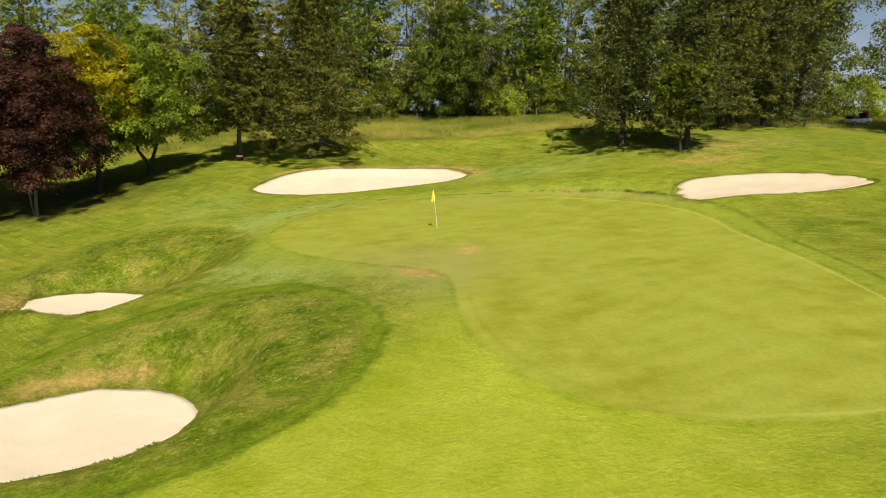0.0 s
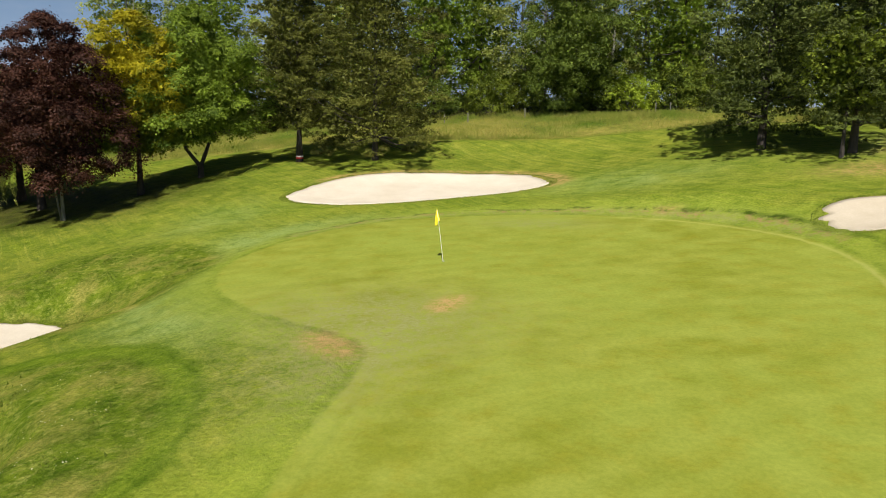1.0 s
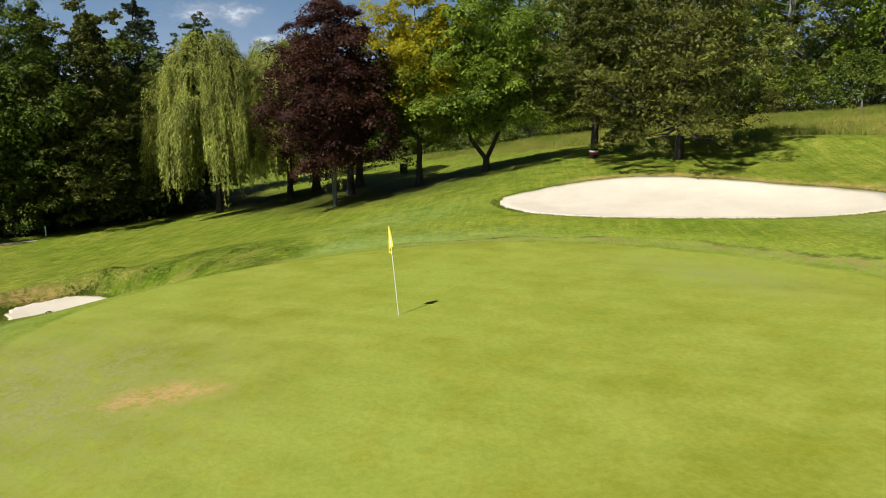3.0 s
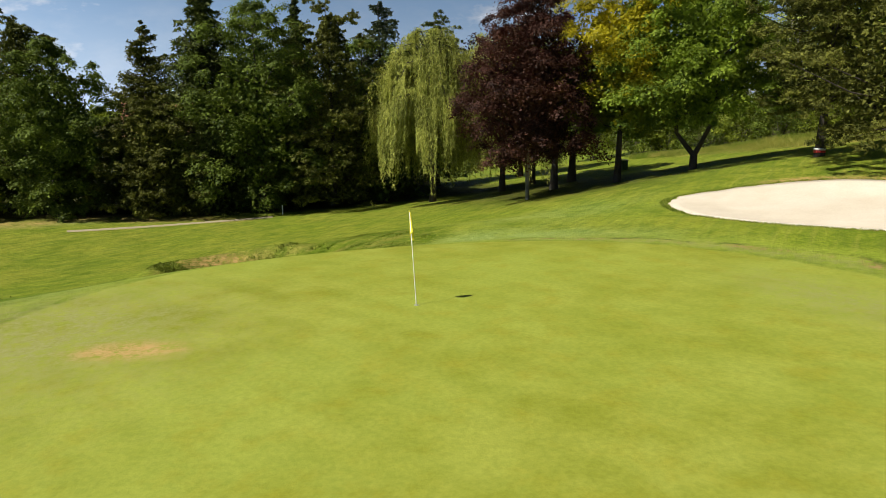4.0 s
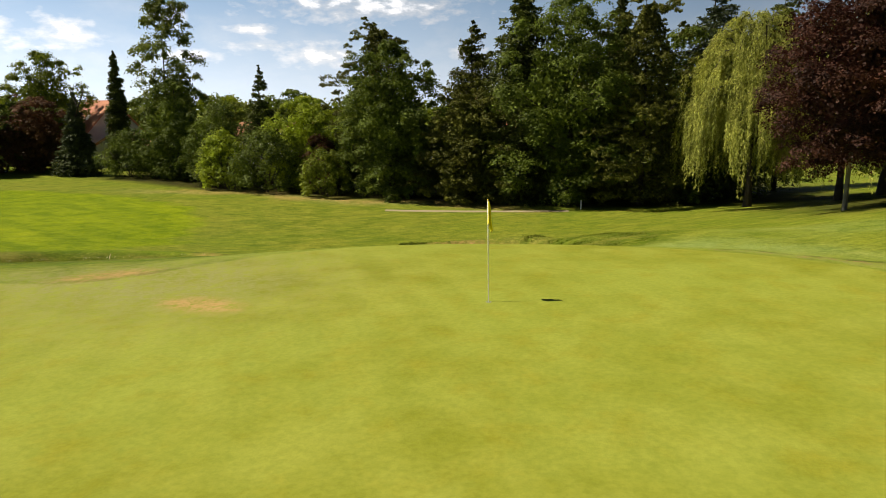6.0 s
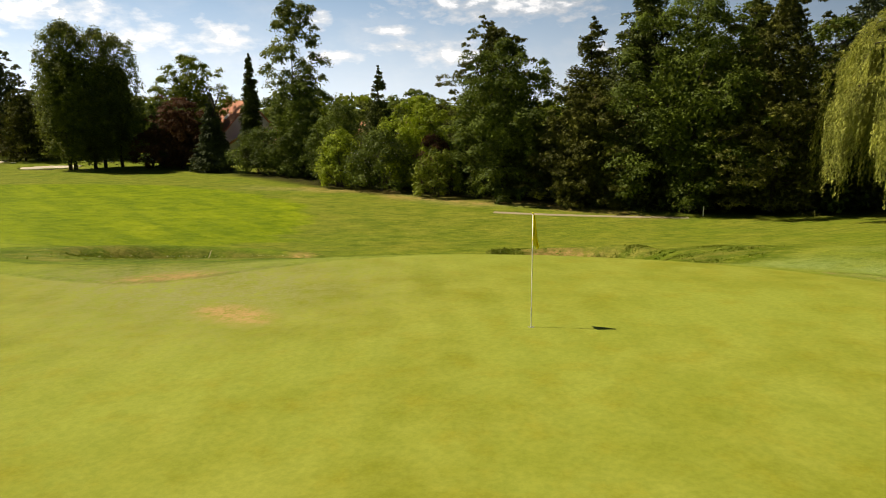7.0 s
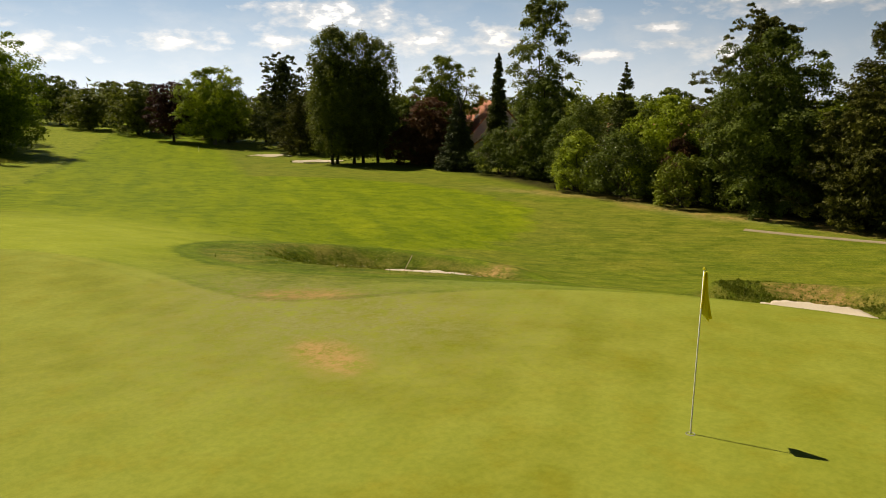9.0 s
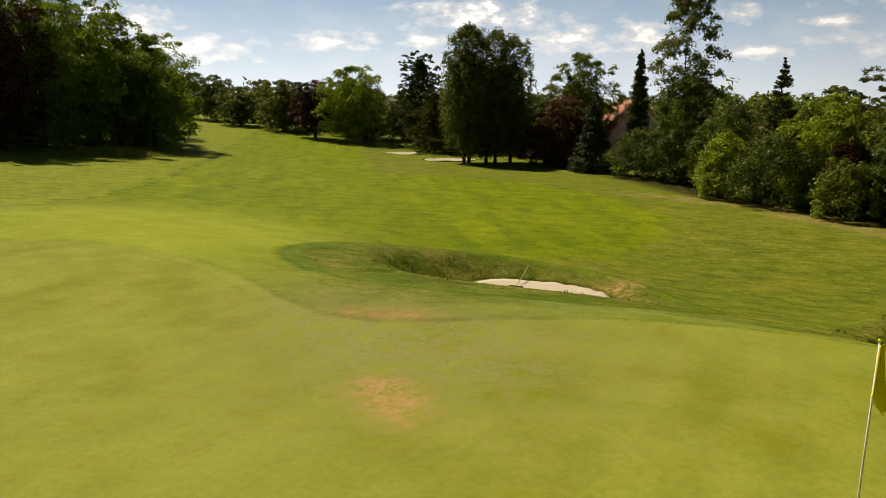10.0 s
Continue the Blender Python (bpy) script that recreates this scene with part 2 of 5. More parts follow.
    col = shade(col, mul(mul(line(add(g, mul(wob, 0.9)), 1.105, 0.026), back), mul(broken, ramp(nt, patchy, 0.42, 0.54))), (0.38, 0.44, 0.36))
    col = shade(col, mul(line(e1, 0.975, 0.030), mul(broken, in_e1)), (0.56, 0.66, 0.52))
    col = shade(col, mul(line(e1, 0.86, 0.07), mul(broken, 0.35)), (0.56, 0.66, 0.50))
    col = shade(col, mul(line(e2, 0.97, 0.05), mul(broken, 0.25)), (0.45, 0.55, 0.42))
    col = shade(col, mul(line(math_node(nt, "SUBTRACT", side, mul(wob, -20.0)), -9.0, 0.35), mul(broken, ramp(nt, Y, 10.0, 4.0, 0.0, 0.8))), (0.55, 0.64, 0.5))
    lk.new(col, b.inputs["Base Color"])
    b.inputs["Roughness"].default_value = 0.62
    b.inputs["Specular IOR Level"].default_value = 0.03
    h = add(mul(fine, 0.35), add(mid, add(mul(mul(streak, 0.35), outside), mul(mul(grain, 0.5), math_node(nt, "SUBTRACT", 1.0, outside)))))
    n = nd.new("ShaderNodeBump")
    n.inputs["Distance"].default_value = 0.18
    lk.new(math_node(nt, "SUBTRACT", 0.75, mul(in_green, 0.62)), n.inputs["Strength"])
    lk.new(h, n.inputs["Height"])
    lk.new(n.outputs[0], b.inputs["Normal"])
    return m


def sand_material(name, lo, hi):
    m, nt, nd, lk, b = nodes_of(name)
    tc = nd.new("ShaderNodeTexCoord")
    P = tc.outputs["Object"]
    fine, mid = noise_node(nt, 14.0, 6.0, 0.7, P), noise_node(nt, 0.7, 4.0, 0.6, P)
    c = mix_rgb(nt, ramp(nt, mid, 0.3, 0.7), lo, hi)
    c = mix_rgb(nt, ramp(nt, fine, 0.3, 0.7, 0, 0.5), c, tuple(0.76 * v for v in lo))
    lk.new(c, b.inputs["Base Color"])
    b.inputs["Roughness"].default_value = 0.95
    bump(nt, b, math_node(nt, "ADD", math_node(nt, "MULTIPLY", fine, 0.3), mid), 0.5, 0.06)
    return m


M_GROUND = ground_material()
M_SAND = sand_material("bunker_sand", (0.59, 0.495, 0.365), (0.68, 0.590, 0.460))
M_SAND_PINK = sand_material("pinkish_sand", (0.50, 0.41, 0.285), (0.60, 0.505, 0.37))
M_BARK = bark_material("brown_bark", (0.016, 0.012, 0.009), (0.070, 0.052, 0.038))
M_BARK_PALE = bark_material("pale_bark", (0.07, 0.060, 0.045), (0.30, 0.27, 0.21))
L_OAK = leaf_material("leaf_mid_green", (0.0186, 0.0310, 0.0037), (0.290, 0.340, 0.030), (0.435, 0.522, 0.036), thin=0.20)
L_LINDEN = leaf_material("leaf_linden", (0.0198, 0.0384, 0.0050), (0.330, 0.420, 0.038), (0.350, 0.490, 0.027), thin=0.28)
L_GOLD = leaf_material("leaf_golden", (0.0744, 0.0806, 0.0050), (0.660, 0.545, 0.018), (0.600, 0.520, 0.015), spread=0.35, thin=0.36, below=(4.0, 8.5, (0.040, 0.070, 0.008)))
L_COPPER = leaf_material("leaf_copper_beech", (0.0050, 0.0031, 0.0026), (0.122, 0.050, 0.030), (0.150, 0.035, 0.028), thin=0.12)
L_WILLOW = leaf_material("leaf_willow", (0.0600, 0.0736, 0.0112), (0.659, 0.659, 0.134), (0.560, 0.580, 0.080), spread=0.55, thin=0.2)
L_PINE = leaf_material("needle_pine", (0.0124, 0.0161, 0.0031), (0.222, 0.222, 0.036), (0.180, 0.195, 0.026), thin=0.1)
L_FIR = leaf_material("needle_fir", (0.0087, 0.0136, 0.0031), (0.172, 0.200, 0.040), (0.140, 0.165, 0.024), thin=0.1)
L_BLUE = leaf_material("needle_cedar", (0.0248, 0.0347, 0.0149), (0.159, 0.183, 0.081), (0.110, 0.140, 0.040), thin=0.1)
L_ASPEN = leaf_material("leaf_aspen", (0.0480, 0.0600, 0.0100), (0.560, 0.590, 0.130), (0.620, 0.660, 0.100), thin=0.36)
L_DARK = leaf_material("leaf_dark_green", (0.0112, 0.0211, 0.0037), (0.190, 0.245, 0.030), (0.297, 0.378, 0.038), thin=0.18)
L_LIME = leaf_material("leaf_lime_green", (0.0372, 0.0546, 0.0037), (0.476, 0.587, 0.041), (0.546, 0.650, 0.036))
L_WOOD = leaf_material("leaf_shaded_wood", (0.0161, 0.0285, 0.0043), (0.280, 0.380, 0.028), (0.38, 0.53, 0.030), thin=0.38)
L_PLUM = leaf_material("leaf_brownish_plum", (0.0279, 0.0161, 0.0062), (0.207, 0.098, 0.044), (0.20, 0.08, 0.03))
L_BIRCH = leaf_material("leaf_birch", (0.0223, 0.0310, 0.0050), (0.264, 0.305, 0.050), (0.405, 0.446, 0.049), thin=0.2)


# ---- ground ----
BROAD = [
    0.59, -1.04, -1.13, -0.39, -3.5, -0.43,
    0.88, -1.41, -1.92, 0.91, -3.41, 2.61,
    0.06, 0.71, -1.28, -1.88, -0.82, 5.12,
    -0.55, 1.08, 1.68, 0.47, 0.67, 1.57,
    -0.22, -0.12, -0.23, 0.13, 2.58, 2.03,
]
MOUNDS = [
    (-12, 38, 13.0, 1.03), (-12, 22, 12.0, -1.04), (-25, 32, 13.0, -1.38), (3, 34, 13.0, -0.81),
    (3, 50, 13.0, -0.03), (14, 48, 11.0, -0.22), (15, 62, 13.0, 1.19), (2, 62, 9.0, -1.73),
    (-12, 64, 11.0, 0.27), (-22, 60, 11.0, 0.66), (-32, 52, 13.0, -0.24), (-14, 52, 9.0, -0.33),
    (-43, 20, 12.0, 0.07), (-42, 48, 13.0, -0.37), (0, 20, 12.0, 1.08), (-8, 84, 16.0, -0.04),
    (-52, -38, 20.0, 0.18), (-6, 30, 7.0, 0.92), (18, 30, 14.0, 0.22), (6, 8, 14.0, 0.75),
    (-22.3, 35.5, 2.8, 0.15), (-21.2, 40.0, 3.2, 0.46), (-15.8, 43.6, 3.0, 0.40),
    (-20.4, 30.5, 3.2, 0.22),
]


def ellipse_d(x, y, cx, cy, a, b, turn, wob=0.0, ph=0.0):
    """1 on the rim of an uneven ellipse, 0 at its middle."""
    c, s = math.cos(radians(turn)), math.sin(radians(turn))
    u, v = ((x - cx) * c + (y - cy) * s) / a, (-(x - cx) * s + (y - cy) * c) / b
    th = np.arctan2(v, u)
    return np.hypot(u, v) / (1 + wob * np.sin(3 * th + ph) + 0.6 * wob * np.sin(5 * th + 2.1 * ph))


# bunkers: middle x y, half length, half width, turn, floor height (None: follows the slope), unevenness
BUNKERS = {
    "front": (-11.2, 20.35, 3.4, 3.45, 20, -3.6, 0.04, 0.4),
    "side": (-17.96, 34.28, 2.9, 2.15, 18, -3.36, 0.06, 1.0),
    "back": (-6.7, 57.7, 8.6, 4.3, 23, None, 0.05, 2.2),
    "east": (20.7, 45.2, 5.6, 2.7, -10, None, 0.015, 0.9),
    "fairway_near": (-50.8, -48.0, 4.4, 2.6, 10, None, 0.06, 0.2),
    "fairway_far": (-50.5, -61.0, 4.2, 2.6, 20, None, 0.06, 1.7),
}


def smooth(lo, hi, v):
    t = np.clip((v - lo) / (hi - lo), 0, 1)
    return t * t * (3 - 2 * t)


def bunker_d(key, x, y):
    cx, cy, a, b, turn, floor, wob, ph = BUNKERS[key]
    return ellipse_d(x, y, cx, cy, a, b, turn, wob, ph)


def bank_d(x, y):
    """1 on the mowing lines round the two rough bunker banks beside the green."""
    return ellipse_d(x, y, -9.0, 21.3, 7.6, 8.3, 0, 0.03, 1.0), np.minimum(ellipse_d(x, y, -16.4, 37.0, 6.5, 6.9, 20, 0.04, 0.3), ellipse_d(x, y, -19.8, 31.9, 2.9, 2.3, 10, 0.06, 0.8))


def green_d(x, y):
    """1 on the edge of the putting green, less inside: two joined ovals."""
    p = (np.abs((x - 8.3) / 7.6) ** 2.6 + np.abs((y - 27.3) / 12.8) ** 2.6) ** (1 / 2.6)
    q = np.hypot((x - 2.9) / 12.5, (y - 40.0) / 10.6)
    return -np.log(np.exp(-9 * np.minimum(p, 40)) + np.exp(-9 * np.minimum(q, 40))) / 9


def hills(x, y):
    z = 0 * x
    it = iter(BROAD)
    for cx in (-110, -60, -10, 40, 90):
        for cy in (-150, -95, -45, 5, 55, 105):
            z = z + next(it) * np.exp(-((x - cx) ** 2 + (y - cy) ** 2) / (2 * 42.0 ** 2))
    for cx, cy, r, k in MOUNDS:
        z = z + k * np.exp(-((x - cx) ** 2 + (y - cy) ** 2) / (2 * r * r))
    return z


def tall_edge(x):
    return 72.5 - 0.0035 * np.maximum(x - 4, 0) ** 2 - 0.05 * np.minimum(x + 10, 0)


def ground_z(x, y):
    x, y = np.asarray(x, float), np.asarray(y, float)
    z = hills(x, y)
    g = green_d(x, y)
    plane = 0.018 * (x + 0.24) + 0.022 * (y - 39.1) + 0.0006 * (x + 0.24) ** 2 - 0.008 * np.maximum(-4.0 - x, 0) ** 2
    z = z + (plane - z) * (1 - smooth(0.94, 1.30, g)) * 0.9
    # the lawn ends on a crest, and the meadow begins in the dip behind it
    back = y - tall_edge(x)
    span = smooth(-13, -7, x) * smooth(17, 11, x)
    z = z + span * (0.42 * np.exp(-((back + 1.2) / 2.4) ** 2) - 0.45 * np.exp(-((back - 3.0) / 2.2) ** 2))
    for key, (cx, cy, a, b, turn, floor, wob, ph) in BUNKERS.items():
        d = bunker_d(key, x, y)
        if floor is None:
            z = z - 0.35 * (1 - smooth(0.55, 1.06, d)) + 0.06 * np.exp(-((d - 1.25) / 0.16) ** 2)
        else:
            wide = 1.9 if key == "front" else 2.4
            z = z + (np.minimum(z, floor + 0.12 * d * d) - z) * (1 - smooth(0.98, wide, d) ** 0.8)
            # the far bank stands up steeply behind the sand
            lx, ly = (-0.63, -0.77) if key == "front" else (-0.95, -0.30)
            far_side = ((x - cx) * lx + (y - cy) * ly) / np.maximum(np.hypot(x - cx, y - cy), 0.1)
            z = z + (0.32 if key == "front" else 0.42) * np.exp(-((d - (1.50 if key == "front" else 1.66)) / 0.36) ** 2) * (smooth(-0.2, 0.6, far_side) if key == "front" else smooth(-0.12, 0.5, far_side))
    return z


def gz(x, y):
    return float(ground_z(np.array([x]), np.array([y]))[0])


def link_mesh(name, verts, faces, material, parent=None, label="", smooth_faces=False):
    me = bpy.data.meshes.new(name)
    me.from_pydata(verts, [], faces)
    me.materials.append(material)
    if smooth_faces:
        me.polygons.foreach_set("use_smooth", [True] * len(me.polygons))
    ob = new(name, me)
    if parent is not None:
        ob.parent = parent
    if label:
        ob["label"] = label
    return ob


def part(name, bm, material, parent, label=""):
    me = bpy.data.meshes.new(name)
    bm.to_mesh(me)
    bm.free()
    me.materials.append(material)
    ob = new(name, me)
    if parent is not None:
        ob.parent = parent
    if label:
        ob["label"] = label
    return ob


def thing(name, x, y, z, label, category, group="", turn=0.0):
    ob = new(name)
    ob.empty_display_size = 0.2
    ob.matrix_basis = pose(x, y, z, 0, 0, turn)
    return tagged(ob, label, category, group)


def grown(first, last, step, ratio, limit):
    """Grid lines: even steps from first to last, widening to the limit on either side."""
    mid = list(np.arange(first, last, step))
    lo, s = [first], step
    while lo[-1] > -limit:
        s *= ratio
        lo.append(lo[-1] - s)
    hi, s = [mid[-1]], step
    while hi[-1] < limit:
        s *= ratio
        hi.append(hi[-1] + s)
    return np.array(lo[:0:-1] + mid + hi[1:])


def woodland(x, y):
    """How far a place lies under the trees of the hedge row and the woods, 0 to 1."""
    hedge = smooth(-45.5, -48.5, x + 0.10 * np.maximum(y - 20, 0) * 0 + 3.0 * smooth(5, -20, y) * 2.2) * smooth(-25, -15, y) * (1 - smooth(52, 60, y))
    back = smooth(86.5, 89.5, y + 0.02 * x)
    # grove oval, widened so its dark litter deepens the painted shade
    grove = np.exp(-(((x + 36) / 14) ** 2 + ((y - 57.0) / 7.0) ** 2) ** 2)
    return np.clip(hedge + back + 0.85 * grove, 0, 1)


def build_ground():
    xs, ys = grown(-29, 21, 0.34, 1.07, 2600), grown(10, 75, 0.34, 1.07, 2600)
    X, Y = np.meshgrid(xs, ys)
    Z = ground_z(X, Y)
    far = np.hypot(X, Y)
    Z = Z + 2.0 * smooth(250, 900, far)
    nx, ny = len(xs), len(ys)
    co = np.stack([X.ravel(), Y.ravel(), Z.ravel()], 1)
    i = np.arange((nx - 1) * (ny - 1))
    r, c = i // (nx - 1), i % (nx - 1)
    a = r * nx + c
    quads = np.stack([a, a + 1, a + nx + 1, a + nx], 1)
    me = bpy.data.meshes.new("ground")
    me.vertices.add(len(co))
    me.vertices.foreach_set("co", co.ravel())
    me.loops.add(len(quads) * 4)
    me.loops.foreach_set("vertex_index", quads.ravel())
    me.polygons.add(len(quads))
    me.polygons.foreach_set("loop_start", np.arange(len(quads)) * 4)
    me.polygons.foreach_set("use_smooth", [True] * len(quads))
    me.update(calc_edges=True)
    x, y = co[:, 0], co[:, 1]
    g = green_d(x, y)
    zones = {}
    d1, d3 = bunker_d("front", x, y), bunker_d("back", x, y)
    # the apron before the green and the semi-rough behind it are mown closer
    apron = 0.85 * np.exp(-(((x - 1) / 9) ** 2 + ((y - 12) / 11) ** 2) ** 2)
    semi = 0.15 * smooth(3.0, 1.4, g) * smooth(36, 41, y) * smooth(64, 56, y)
    zones["apron"] = np.maximum(apron, semi)
    # thin fescue on the shoulder and the saddle behind the green
    shoulder = np.exp(-((g - 1.22) / 0.13) ** 2) * smooth(-2, -6, x) * smooth(27, 31, y) * smooth(52, 46, y)
    saddle = np.exp(-(((x - 6.5) / 5.5) ** 2 + ((y - 58.0) / 3.2) ** 2)) + 0.8 * np.exp(-(((x + 16.5) / 3.0) ** 2 + ((y - 49.0) / 4.0) ** 2))
    zones["pale"] = np.clip(shoulder + 0.8 * saddle, 0, 1)
    tall = smooth(71.5, 73.5, y + 0.0035 * (x - 4) ** 2 * (x > 4) + 0.05 * np.minimum(x + 10, 0)) * smooth(92, 88, y)
    zones["meadow"] = np.clip(tall * smooth(-62, -48, x) * smooth(62, 45, x), 0, 1)
    # dark litter colour, which also carries the shade below the crowns
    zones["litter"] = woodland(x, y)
    worn = np.exp(-(((x + 0.6) / 4.0) ** 2 + ((y - 31.5) / 3.4) ** 2)) + 0.9 * np.exp(-(((x + 0.4) / 2.2) ** 2 + ((y - 27.6) / 3.2) ** 2))
    worn += 0.8 * np.exp(-((g - 1.06) / 0.05) ** 2) * (y > 44) + 0.8 * np.exp(-(((x - 2.5) / 3.0) ** 2 + ((y - 48.0) / 1.2) ** 2))
    worn += 0.9 * np.exp(-((x + 46.0 + 1.5 * np.sin(0.3 * y)) / 1.5) ** 2) * smooth(-12, -4, y) * smooth(30, 22, y)
    worn += 0.7 * np.exp(-(((x - 24) / 7) ** 2 + ((y - 60) / 4) ** 2))
    zones["worn"] = np.clip(worn, 0, 1)
    u, v = (x - 1.40) * 0.16 + (y - 33.25) * 0.98, (x - 1.40) * 0.98 - (y - 33.25) * 0.16
    bare = 1.6 * np.exp(-((u / 0.95) ** 2 + (v / 0.48) ** 2) ** 2) + 1.1 * np.exp(-(((x - 8.8) / 0.6) ** 2 + ((y - 50.5) / 0.35) ** 2))
    bare += 2.0 * np.exp(-((((x + 0.85) * 0.75 - (y - 28.9) * 0.66) / 1.1) ** 2 + (((x + 0.85) * 0.66 + (y - 28.9) * 0.75) / 0.50) ** 2) ** 1.5) + 1.2 * np.exp(-(((x + 15.2) / 1.6) ** 2 + ((y - 21.4) / 0.9) ** 2))
    bare += 2.0 * np.exp(-(((x + 21.0) / 0.9) ** 2 + ((y - 33.0) / 1.5) ** 2)) + 0.8 * np.exp(-(((x - 22.5) / 2.2) ** 2 + ((y - 57.5) / 1.2) ** 2))
    bare += 1.7 * np.exp(-((d1 - 1.20) / 0.13) ** 2) * smooth(22.0, 23.2, y) * smooth(-9.6, -11.0, x) * (0.65 + 0.35 * np.sin(3.1 * x) * np.sin(2.3 * y))
    bare += 1.5 * np.exp(-((d3 - 1.09) / 0.07) ** 2) * smooth(57, 60, y)
    bare += 0.9 * np.exp(-((x + 46.2 + 1.2 * np.sin(0.35 * y) - 0.9 * np.sin(0.8 * y)) / 1.3) ** 2) * smooth(-8, 0, y) * smooth(36, 30, y)
    bare += 0.9 * np.exp(-(((x - 19.5) / 3.0) ** 2 + ((y - 53.5) / 1.6) ** 2))
    zones["bare"] = np.clip(bare, 0, 1)
    for key, v in zones.items():
        at = me.attributes.new(key, "FLOAT", "POINT")
        at.data.foreach_set("value", np.asarray(v, np.float32))
    me.materials.append(M_GROUND)
    return tagged(new("ground", me), "golf course turf with putting green, fairway and rough", "ground", kind="structure")


ground = build_ground()


# ---- trees ----
def leaf_blades(cen, nor, size, aspect, rnd, along=None):
    """Three-cornered leaves at the places cen, facing nor."""
    n = len(cen)
    nor = nor / np.maximum(np.linalg.norm(nor, axis=1, keepdims=True), 1e-6)
    ref = rnd.randn(n, 3) if along is None else along
    u = ref - nor * np.sum(ref * nor, 1, keepdims=True)
    u /= np.maximum(np.linalg.norm(u, axis=1, keepdims=True), 1e-6)
    v = np.cross(nor, u)
    s = size[:, None]
    out = np.stack([cen + u * s, cen - u * s * 0.75 + v * s * aspect * 1.15, cen - u * s * 0.75 - v * s * aspect * 1.15], 1)
    return out.reshape(-1, 3)


def leaf_object(name, corners, material, parent, label=""):
    n = len(corners) // 3
    me = bpy.data.meshes.new(name)
    me.vertices.add(3 * n)
    me.vertices.foreach_set("co", corners.astype(np.float32).ravel())
    me.loops.add(3 * n)
    me.loops.foreach_set("vertex_index", np.arange(3 * n, dtype=np.int32))
    me.polygons.add(n)
    me.polygons.foreach_set("loop_start", np.arange(0, 3 * n, 3, dtype=np.int32))
    me.update(calc_edges=True)
    me.materials.append(material)
    ob = new(name, me)
    if parent is not None:
        ob.parent = parent
    if label:
        ob["label"] = label
    return ob


def blades(x, y, length, width, rnd, lean=0.35):
    """Upright blades rooted on the ground at x, y."""
    n = len(x)
    z = ground_z(x, y)
    up = np.tile([0, 0, 1.0], (n, 1)) + lean * rnd.randn(n, 3) * [1, 1, 0.1]
    s = length * (0.5 + 0.7 * rnd.rand(n))
    cen = np.stack([x, y, z + s * 0.42], 1)
    nor = rnd.randn(n, 3) * [1, 1, 0.2]
    return leaf_blades(cen, nor, s * 0.5, width, rnd, up)


def tubes(name, limbs, material, parent, sides=7, label=""):
    """Tapered round limbs, each a row of (place, radius), joined into one mesh."""
    verts, faces = [], []
    for limb in limbs:
        start = len(verts)
        for k, (p, r) in enumerate(limb):
            p = Vector(p)
            q = Vector(limb[min(k + 1, len(limb) - 1)][0]) - Vector(limb[max(k - 1, 0)][0])
            q = q.normalized() if q.length > 1e-6 else Vector((0, 0, 1))
            u = q.orthogonal().normalized()
            w = q.cross(u)
            for j in range(sides):
                t = 2 * math.pi * j / sides
                verts.append(p + (u * math.cos(t) + w * math.sin(t)) * r)
        for k in range(len(limb) - 1):
            for j in range(sides):
                a, b = start + k * sides + j, start + k * sides + (j + 1) % sides
                faces.append((a, b, b + sides, a + sides))
        faces.append(tuple(start + (len(limb) - 1) * sides + j for j in range(sides)))
    return link_mesh(name, verts, faces, material, parent, label, True)


def bough_part(limbs, material, parent, sides=4):
    ob = tubes("bough", limbs, material, parent, sides)
    ob["kind"] = "stuff"
    return ob


def trunk_line(h, r, lean, rnd, steps=8, flare=1.35):
    pts = []
    for k in range(steps + 1):
        f = k / steps
        x = lean[0] * f * h + 0.02 * h * math.sin(3.1 * f + rnd.rand() * 0.4) * f
        y = lean[1] * f * h + 0.02 * h * math.cos(2.3 * f + rnd.rand() * 0.4) * f
        fl = 1 + (flare - 1) * max(0, 1 - 9 * f)
        pts.append(((x, y, h * f - (0.25 if k == 0 else 0)), max(0.02, r * fl * (1 - 0.9 * f))))
    return pts


def lump_leaves(lumps, rad, per, size, aspect, rnd, flat=0.75, outward=0.6, up=0.6, needle=0.0, heart=None, stretch=1.0, rise=0.35):
    """Leaves on sprays at lumps (n, 3) with the radii rad (n), drawn out along the boughs that carry them."""
    L = np.repeat(lumps, per, 0)
    R = np.repeat(rad, per)
    n = len(L)
    out = lumps if heart is None else lumps - np.array(heart)
    axis = out / np.maximum(np.linalg.norm(out, axis=1, keepdims=True), 1e-6) + np.array([0, 0, rise]) + 0.55 * rnd.randn(len(lumps), 3)
    axis /= np.linalg.norm(axis, axis=1, keepdims=True)
    A = np.repeat(axis, per, 0)
    q = rnd.randn(n, 3)
    q *= 0.5 + 0.5 * np.minimum(1, 1.3 / np.maximum(np.linalg.norm(q, axis=1, keepdims=True), 0.3))
    along_q = np.sum(q * A, 1, keepdims=True)
    off = (q - along_q * A) * (R * 0.36)[:, None] * np.array([1, 1, flat])
    off += A * along_q * (R * 0.68 * stretch)[:, None]
    d = off / np.maximum(np.linalg.norm(off, axis=1, keepdims=True), 1e-6)
    nor = outward * (1.0 * d + 0.7 * A) + up * np.array([0, 0, 1.0]) + 0.55 * rnd.randn(n, 3)
    s = size * (0.5 + 1.0 * rnd.rand(n))
    along = None
    if needle:
        along = A + needle * np.array([0, 0, 1.0]) + 0.55 * rnd.randn(n, 3)
    return leaf_blades(L + off, nor, s, aspect, rnd, along)


